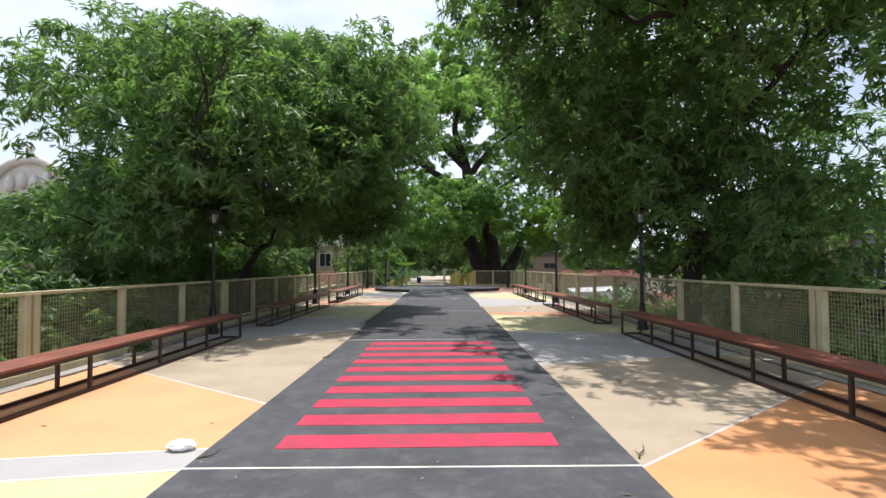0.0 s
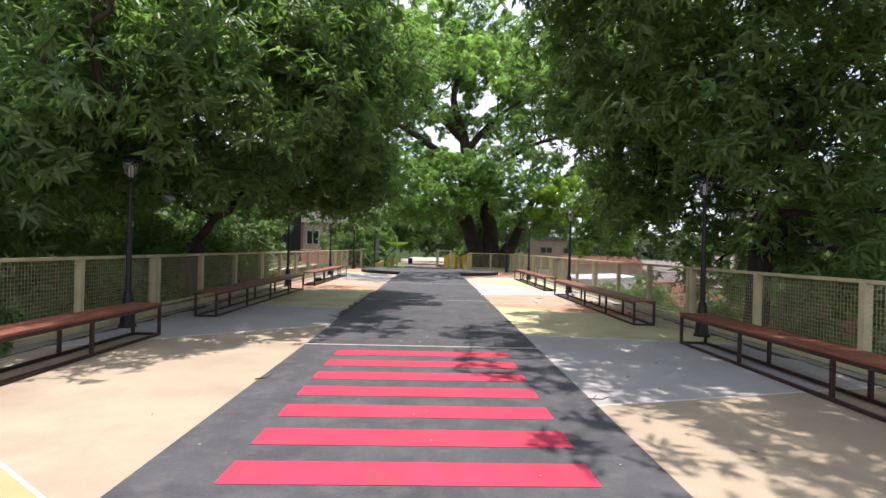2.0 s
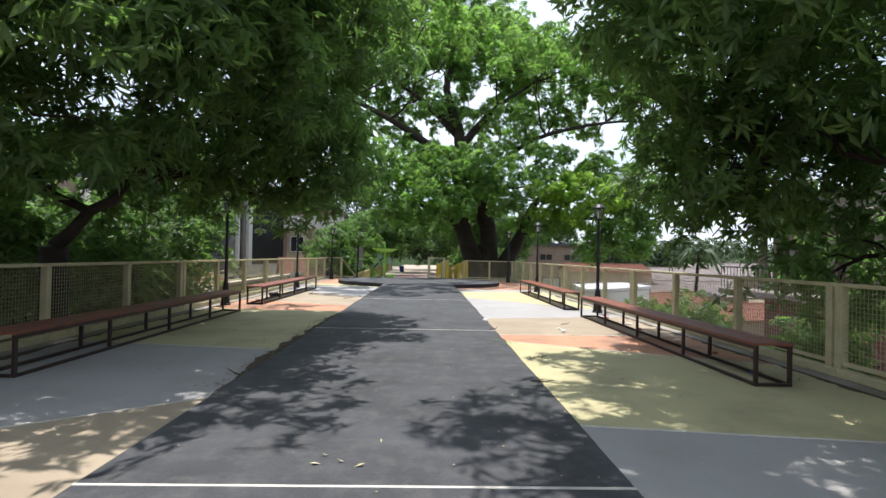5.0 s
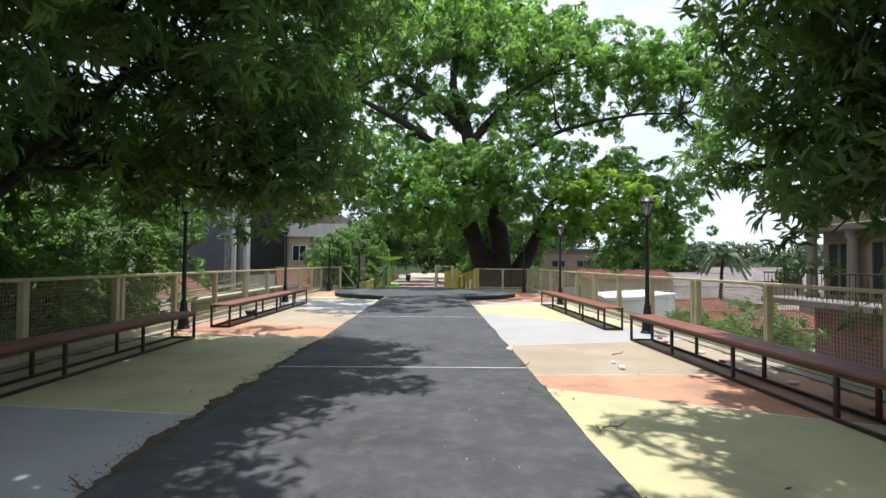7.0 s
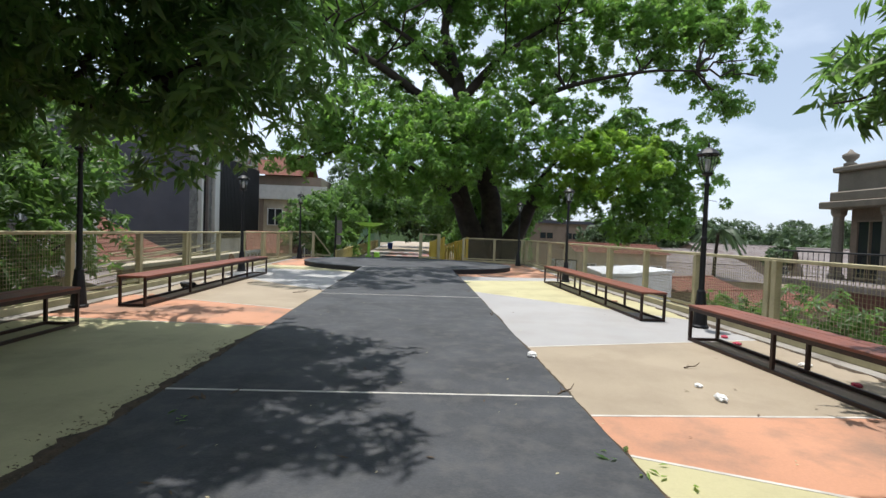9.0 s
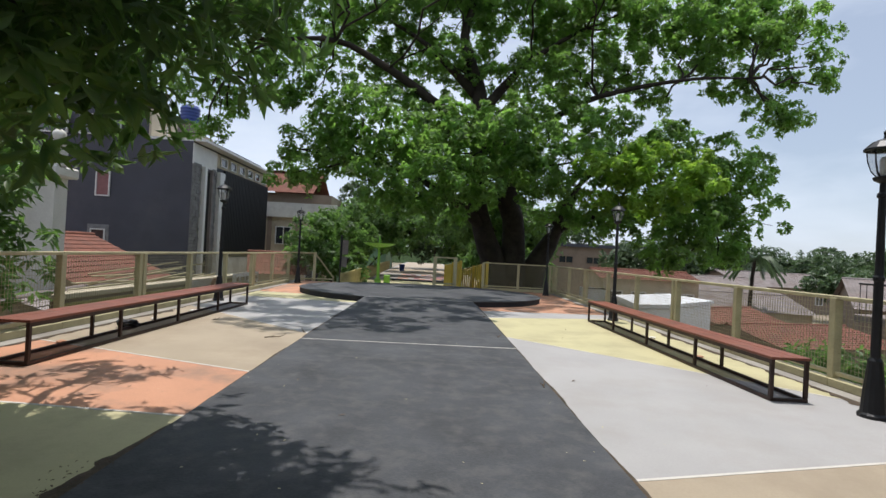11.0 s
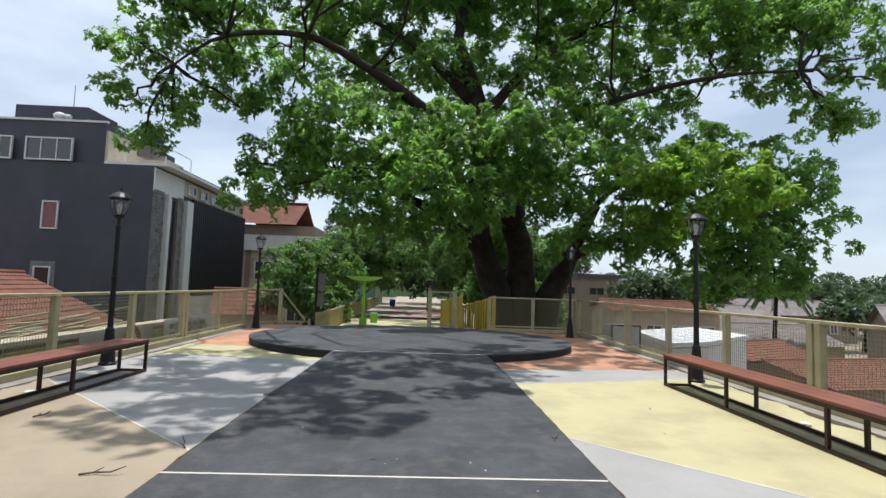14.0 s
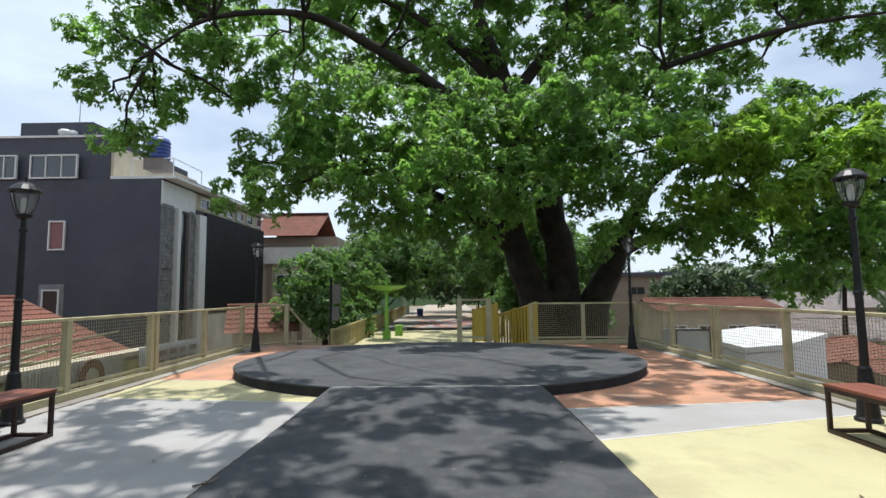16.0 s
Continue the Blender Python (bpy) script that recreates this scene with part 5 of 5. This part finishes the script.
for k in range(22):
    f = (k + 0.5) / 22
    tube(bm, [(0.8 * f, 1.0 * f, 0.12), (0.8 * f, 1.0 * f, 1.06)], [0.0025, 0.0025], 4)
for k in range(14):
    tube(bm, [(0, 0, 0.18 + 0.063 * k), (0.8, 1.0, 0.18 + 0.063 * k)], [0.0025, 0.0025], 4)
part("wire_mesh", bm, M_WIRE, end)
shade = thing("sunshade", "lime green steel mushroom sunshade on a thin pole", "sunshade", -3.15, 46.5, LOW)
part("pole", lathe([(0.10, 0.3), (0.085, 1.2), (0.08, 2.5), (0.05, 2.6), (0.045, 3.0), (0.01, 3.02)], 12), M_LIME, shade)
part("canopy", lathe([(0.10, 2.32), (0.60, 2.40), (0.98, 2.55), (0.98, 2.58), (0.55, 2.52), (0.08, 2.54)], 28), M_LIME, shade)
for k in range(8):
    c, q = math.cos(math.pi * k / 4), math.sin(math.pi * k / 4)
    part("rib", tube(bmesh.new(), [(0.08 * c, 0.08 * q, 2.22), (0.55 * c, 0.55 * q, 2.37), (0.94 * c, 0.94 * q, 2.535)], [0.014] * 3, 5), M_LIME, shade)
part("planter", rounded(boxes((-0.18, 0.18, -0.18, 0.18, 0, 0.42)), 0.02), M_LIME, shade)
pot = thing("planter", "square lime green planter box", "planter", -2.78, 48.6, LOW + 0.008)
part("box", rounded(boxes((-0.19, 0.19, -0.19, 0.19, 0, 0.55)), 0.02), M_LIME, pot)
notice = thing("sign_post", "dark post carrying two pale notice boards", "sign", -4.30, 39.9, LOW + 0.3)
part("pole", lathe([(0.05, -0.3), (0.05, 2.4), (0.06, 2.42), (0.01, 2.5)], 10), M_BLACK, notice)
part("board", rounded(boxes((0.06, 0.34, -0.03, 0.03, 1.55, 2.25)), 0.01), M_TILE_GREY, notice)
part("board", rounded(boxes((0.04, 0.30, -0.03, 0.03, 0.95, 1.45)), 0.01), M_TILE_GREY, notice)
bin_ = thing("litter_bin", "dark blue litter bin on the walkway", "bin", -3.1, 71.5, LOW + 0.008)
part("body", lathe([(0.26, 0), (0.31, 0.6)], 16), M_BLUE, bin_)
part("rim", lathe([(0.33, 0.6), (0.33, 0.68), (0.22, 0.73)], 16), M_BLUE, bin_)
kiosk = thing("shelter", "thin pale green flat canopy on posts", "shelter", 1.35, 66.0, LOW + 0.008)
part("roof", rounded(boxes((-1.15, 1.15, -1.5, 1.5, 2.72, 2.82)), 0.02), M_GREEN_WALL, kiosk)
for px in (-0.95, 0.95):
    part("post", lathe([(0.06, 0), (0.06, 2.72)], 8), M_IRON, kiosk, at=(px, 0, 0))

# ---- trees further off ----
palm = place("palm_tree", "slender coconut palm with pale green fronds among the roofs", "palm", 24.5, 55.0, GROUND)
part("trunk", tube(bmesh.new(), [(0, 0, -0.3), (0.1, 0, 2.5), (0.3, 0.1, 5.0), (0.45, 0.1, 6.6)], [0.22, 0.16, 0.13, 0.12], 10), M_BARK, palm, smooth=True)
g = random.Random(5)
for k in range(15):
    ang, lift = 2 * math.pi * k / 15 + g.uniform(-0.2, 0.2), g.uniform(0.1, 0.9)
    bm = bmesh.new()
    spine = [Vector((0.45 + math.cos(ang) * 1.9 * f, 0.1 + math.sin(ang) * 1.9 * f, 6.6 + lift * 1.6 * f - 2.2 * f * f)) for f in (0, 0.25, 0.5, 0.75, 1.0)]
    tube(bm, spine, [0.03, 0.025, 0.02, 0.015, 0.006], 4)
    side = Vector((-math.sin(ang), math.cos(ang), 0))
    for i in range(34):
        f = 0.1 + 0.9 * i / 34
        p = spine[0].lerp(spine[2], min(1, f * 2)) if f < 0.5 else spine[2].lerp(spine[4], f * 2 - 1)
        for sgn in (-1, 1):
            q = p + side * sgn * 0.6 * (1.15 - f) + Vector((math.cos(ang) * 0.3, math.sin(ang) * 0.3, -0.34 - g.uniform(0, 0.2)))
            bm.faces.new([bm.verts.new(c) for c in (p, p + Vector((math.cos(ang), math.sin(ang), 0)) * 0.17, q)])
    part("frond", bm, M_LEAF_FAR, palm)

far_trees = [(-6.2, 46.5, 3.2, 2.0), (-4.4, 52.0, 4.8, 2.4), (-8.0, 57.0, 4.6, 2.8), (-1.6, 66.0, 6.6, 3.4), (3.2, 62.0, 5.6, 3.0), (4.6, 49.0, 3.2, 2.2), (1.2, 78.0, 8.0, 4.2), (-6.0, 74.0, 8.0, 4.0), (7.0, 70.0, 6.5, 3.6), (5.6, 44.5, 1.8, 1.4), (2.9, 54.0, 6.2, 2.4), (-2.9, 57.0, 6.4, 2.5), (3.3, 47.6, 6.4, 2.3), (6.6, 50.0, 5.4, 2.2)]
for i, (x, y, top, r) in enumerate(far_trees):
    g = random.Random(40 + i)
    lobes = [(x + g.uniform(-0.7, 0.7) * r, y + g.uniform(-0.6, 0.6) * r, top - r * g.uniform(0.35, 1.5), r * g.uniform(0.45, 0.65), r * g.uniform(0.45, 0.65), r * g.uniform(0.35, 0.5)) for _ in range(7)]
    bx = x if abs(x + 1.0) > 4.3 else (-6.0 if x < -1.0 else 3.7)
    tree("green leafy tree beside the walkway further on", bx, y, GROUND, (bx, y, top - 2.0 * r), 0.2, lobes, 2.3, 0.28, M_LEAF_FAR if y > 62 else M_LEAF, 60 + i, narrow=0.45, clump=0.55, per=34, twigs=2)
for i, (x, y, top, r) in enumerate([(19.0, 62.0, 3.2, 2.6), (26.0, 82.0, 3.6, 4.0), (36.0, 95.0, 4.0, 4.6), (50.0, 100.0, 4.2, 5.0), (64.0, 105.0, 4.6, 6.0), (80.0, 108.0, 4.6, 7.0), (-24.0, 90.0, 9.0, 5.0), (14.0, 92.0, 7.5, 5.0), (44.0, 70.0, 1.4, 2.6)]):
    g = random.Random(80 + i)
    lobes = [(x + g.uniform(-1.1, 1.1) * r, y + g.uniform(-0.6, 0.6) * r, top - r * g.uniform(0.3, 0.9), r * g.uniform(0.45, 0.7), r * g.uniform(0.45, 0.7), r * g.uniform(0.28, 0.42)) for _ in range(8)]
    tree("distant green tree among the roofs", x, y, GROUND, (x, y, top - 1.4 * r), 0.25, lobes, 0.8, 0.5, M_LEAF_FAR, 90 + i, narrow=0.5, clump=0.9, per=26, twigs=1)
shrubs = [(7.2, 21.4, -0.5), (6.9, 23.2, -0.9), (8.2, 24.8, -1.0), (7.4, 16.6, -0.4), (-6.6, 9.0, 0.0), (-6.8, 24.0, -1.1), (6.6, 8.4, -0.2), (-7.0, 6.4, -0.3),
          (-6.8, 11.4, -0.4), (-6.9, 13.6, -0.6), (-6.8, 17.8, -0.4), (6.9, 5.6, -0.3), (6.8, 10.8, -0.5), (7.2, 13.4, -0.6), (-8.6, 7.4, -0.6), (9.0, 6.6, -0.8), (-7.2, 4.4, -0.2), (7.0, 3.8, -0.3), (-6.6, 16.2, 0.5), (-6.8, 18.7, 0.5), (-6.7, 20.4, 0.8), (-7.8, 17.4, 1.3), (-8.4, 19.6, 1.6), (-6.9, 11.9, 0.7), (-6.8, 8.6, 0.8), (-7.3, 6.0, 0.7)]
for i, (x, y, z) in enumerate(shrubs):
    g = random.Random(120 + i)
    lobes = [(x + g.uniform(-0.5, 0.7), y + g.uniform(-0.9, 0.9), z + g.uniform(-0.7, 0.3), 0.8, 0.95, 0.6) for _ in range(5)]
    tree("leafy shrub growing beside the deck", x, y, GROUND, (x, y, z - 1.0), 0.08, lobes, 2.8, 0.17, M_LEAF, 130 + i, clump=0.34, per=34, twigs=2)
backdrop_g = random.Random(9)
ridge = []
for k in range(60):
    ang = math.radians(-75 + 150 * k / 59)
    ridge.append((260 * math.sin(ang), 40 + 220 * math.cos(ang)))
bm = bmesh.new()
lo = [bm.verts.new((x, y, GROUND)) for x, y in ridge]
hi = [bm.verts.new((x, y, 3.5 + 3.0 * noise.noise(Vector((x * 0.02, y * 0.02, 0))) + 1.5 * noise.noise(Vector((x * 0.1, y * 0.1, 3))))) for x, y in ridge]
for i in range(59):
    bm.faces.new((lo[i], lo[i + 1], hi[i + 1], hi[i]))
# the skyline takes the haze-tinted leaf colour
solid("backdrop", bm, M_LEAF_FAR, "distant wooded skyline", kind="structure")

# ---- small things on the deck ----


def blade_pile(name, label, x, y, n, spread, size, mat, seed, z=0.006):
    """A few fallen leaves or scraps that lie flat."""
    g = random.Random(seed)
    bm = bmesh.new()
    for _ in range(n):
        cx, cy, a, s = g.gauss(0, spread), g.gauss(0, spread), g.uniform(0, 6.3), size * g.uniform(0.6, 1.3)
        c, q = math.cos(a), math.sin(a)
        pts = [(0, 0, 0.002), (0.5, 0.18, 0.012), (1, 0, g.uniform(0.004, 0.03)), (0.5, -0.18, 0.012)]
        f = [bm.verts.new((cx + s * (px * c - py * q), cy + s * (px * q + py * c), pz)) for px, py, pz in pts]
        bm.faces.new((f[0], f[1], f[2]))
        bm.faces.new((f[0], f[2], f[3]))
    ob = solid(name, bm, mat, label, "leaf litter", "stuff")
    ob.location = (x, along(y), z)
    return ob


def twig(x, y, turn, size, seed, z=0.008):
    g = random.Random(seed)
    t = tagged(new("twig", mesh_of("twig", tube(tube(bmesh.new(), [(0, 0, 0.006), (0.3 * size, 0.04 * size, 0.012), (0.7 * size, -0.05 * size, 0.02), (size, 0.02 * size, 0.05)], [0.008, 0.007, 0.006, 0.003], 6),
                                                  [(0.3 * size, 0.04 * size, 0.012), (0.45 * size, 0.22 * size, 0.02 + 0.02 * g.random())], [0.006, 0.003], 5), M_TWIG)), "short dry twig lying on the deck", "twig")
    t.matrix_world = pose(x, along(y), z, 0, 0, turn)
    return t


def scrap(name, label, x, y, sx, sy, sz, mat, seed, z=0.005):
    """A crumpled bag or wrapper."""
    bm = bmesh.new()
    bmesh.ops.create_icosphere(bm, subdivisions=3, radius=1.0)
    for v in bm.verts:
        k = 1 + 0.34 * noise.noise(v.co * 2.3 + Vector((seed, 0, 0))) + 0.16 * noise.noise(v.co * 6 + Vector((0, seed, 0)))
        v.co = Vector((v.co.x * sx * k, v.co.y * sy * k, max(0.0, (v.co.z * k + 0.8) * sz * 0.6)))
    ob = solid(name, bm, mat, label, "litter", smooth=False)
    ob.location = (x, along(y), z)
    return ob


scrap("plastic_bag", "crumpled white plastic bag beside the path", -2.08, 4.22, 0.11, 0.08, 0.07, M_LITTER, 3)
scrap("paper_cup", "crushed white paper cup at the path's edge", 1.37, 17.4, 0.05, 0.06, 0.06, M_LITTER, 5)
scrap("wrapper", "small white wrapper on the tan field", 2.67, 16.15, 0.04, 0.07, 0.05, M_LITTER, 7)
scrap("wrapper", "small white wrapper on the tan field", 2.69, 16.5, 0.03, 0.04, 0.03, M_LITTER, 8)
for i, (x, y, mat, word) in enumerate([(4.40, 18.75, M_RED, "red"), (4.30, 18.3, M_RED, "red"), (4.38, 17.3, M_LITTER, "white"), (4.30, 16.6, M_RED, "red"), (4.40, 15.4, M_LITTER, "white"), (4.18, 13.2, M_BLUE, "blue"),
                                      (4.42, 14.4, M_SALMON, "orange"), (4.3, 24.0, M_LITTER, "white"), (4.25, 22.3, M_SALMON, "orange"), (-4.7, 23.4, M_LITTER, "white"), (-4.65, 21.2, M_SALMON, "orange"), (-4.6, 24.6, M_LITTER, "white")]):
    scrap("wrapper", "crumpled %s wrapper under the bench" % word, x, y, 0.045 + 0.012 * (i % 3), 0.05, 0.035, mat, 11 + i)
scrap("sack", "dark crumpled sack behind the bench", -4.6, 22.5, 0.16, 0.13, 0.12, M_BLACK, 31)
for i, (x, y, a, s) in enumerate([(-1.86, 4.0, 20, 0.16), (1.44, 3.95, 60, 0.2), (1.36, 7.9, -20, 0.2), (-1.9, 8.4, 10, 0.16), (1.30, 16.2, 40, 0.24), (1.33, 20.1, 80, 0.2), (-1.9, 12.8, 150, 0.2), (1.3, 12.7, -30, 0.25), (1.19, 25.9, -60, 0.22),
                                  (-1.95, 24.8, 10, 0.2), (-3.8, 23.6, 30, 0.14), (-2.4, 22.2, 10, 0.3), (-1.95, 22.8, 120, 0.18), (1.25, 23.2, 70, 0.2), (2.9, 17.1, 15, 0.2), (1.6, 13.9, 0, 0.2)]):
    twig(x, y, a, s, i)
for i, (x, y, n, sp, sz, m) in enumerate([(1.45, 14.9, 6, 0.08, 0.075, M_LEAF_YOUNG), (1.40, 15.1, 4, 0.06, 0.08, M_LEAF_BIG), (-1.48, 15.55, 6, 0.06, 0.06, M_LEAF_BIG), (1.65, 13.85, 6, 0.06, 0.05, M_TWIG), (-0.42, 10.75, 5, 0.10, 0.06, M_FENCE), (-1.46, 15.95, 4, 0.06, 0.1, M_TWIG)]):
    blade_pile("fallen_leaves", "a few fallen leaves lying on the path", x, y, n, sp, sz, m, 50 + i, 0.013)
g = random.Random(77)
bm = bmesh.new()
for _ in range(150):
    x = g.uniform(-5.0, 4.6)
    y = g.uniform(2.5, 30)
    s, a = g.uniform(0.012, 0.04), g.uniform(0, 6.3)
    c, q = math.cos(a) * s, math.sin(a) * s
    z = 0.014 if PL < x < PR else 0.008
    f = [bm.verts.new(p) for p in ((x - c, y - q, z), (x + 0.3 * q, y - 0.3 * c, z + 0.006), (x + c, y + q, z + 0.010), (x - 0.3 * q, y + 0.3 * c, z + 0.006))]
    bm.faces.new(f)
solid("leaf_litter", bm, M_TWIG, "small dry leaves strewn over the deck", "leaf litter", "stuff")
bm = bmesh.new()
for _ in range(900):
    y = g.uniform(12.5, 18.5)
    x = PL - abs(g.gauss(0, 0.13)) + 0.02
    s, a = g.uniform(0.006, 0.017), g.uniform(0, 6.3)
    c, q = math.cos(a) * s, math.sin(a) * s
    f = [bm.verts.new(p) for p in ((x - c, y - q, 0.013), (x + 0.4 * q, y - 0.4 * c, 0.02), (x + c, y + q, 0.018), (x - 0.4 * q, y + 0.4 * c, 0.02))]
    bm.faces.new(f)
solid("leaf_litter", bm, M_TWIG, "drift of dry leaves and soil along the path's edge", "leaf litter", "stuff")


def soil_drift(label, x, y0, y1, side, width, seed):
    """Soil and leaf crumbs swept against an edge, with a ragged outline."""
    bm = bmesh.new()
    prev = None
    n = int((y1 - y0) / 0.06)
    for i in range(n + 1):
        y = y0 + (y1 - y0) * i / n
        k = noise.noise(Vector((y * 0.9, seed, 0))) + 0.6 * noise.noise(Vector((y * 3.1, seed, 5))) + 0.4 * noise.noise(Vector((y * 9.0, seed, 9)))
        w = max(0.004, width * (0.55 + 0.95 * k)) * math.sin(math.pi * i / n) ** 0.5
        row = [bm.verts.new(p) for p in ((x, y, 0.0085), (x + side * w * 0.5, y, 0.0125), (x + side * (w + 0.003), y, 0.0078))]
        if prev:
            for a in (0, 1):
                bm.faces.new((prev[a], prev[a + 1], row[a + 1], row[a]))
        prev = row
    return solid("soil_drift", bm, M_SOIL, label, "soil", "stuff")


soil_drift("dark soil and leaf crumbs along the path's edge", PL - 0.002, 12.2, 19.2, -1, 0.20, 3)
soil_drift("dark soil and leaf crumbs along the path's edge", PL - 0.002, 19.6, 27.6, -1, 0.035, 8)
soil_drift("dark soil and leaf crumbs along the path's edge", PR + 0.002, 11.0, 28.2, 1, 0.03, 5)
soil_drift("dark soil gathered along the kerb under the fence", BL + 0.002, 3.0, 33.0, 1, 0.16, 12)
soil_drift("dark soil gathered along the kerb under the fence", BR - 0.002, 3.0, 33.0, -1, 0.16, 17)
g = random.Random(91)
bm = bmesh.new()
for _ in range(260):
    x, y = g.uniform(PL - 1.5, PR + 1.2), g.uniform(3.0, 27.0)
    s, a = g.uniform(0.005, 0.014), g.uniform(0, 6.3)
    c, q = math.cos(a) * s, math.sin(a) * s
    z = 0.0165 if PL < x < PR else 0.0082
    bm.faces.new([bm.verts.new(p) for p in ((x - c, y - q, z), (x + 0.6 * q, y - 0.6 * c, z + 0.003), (x + c, y + q, z + 0.004), (x - 0.6 * q, y + 0.6 * c, z + 0.003))])
solid("petal_litter", bm, M_FENCE, "tiny pale fallen petals on the deck", "leaf litter", "stuff")
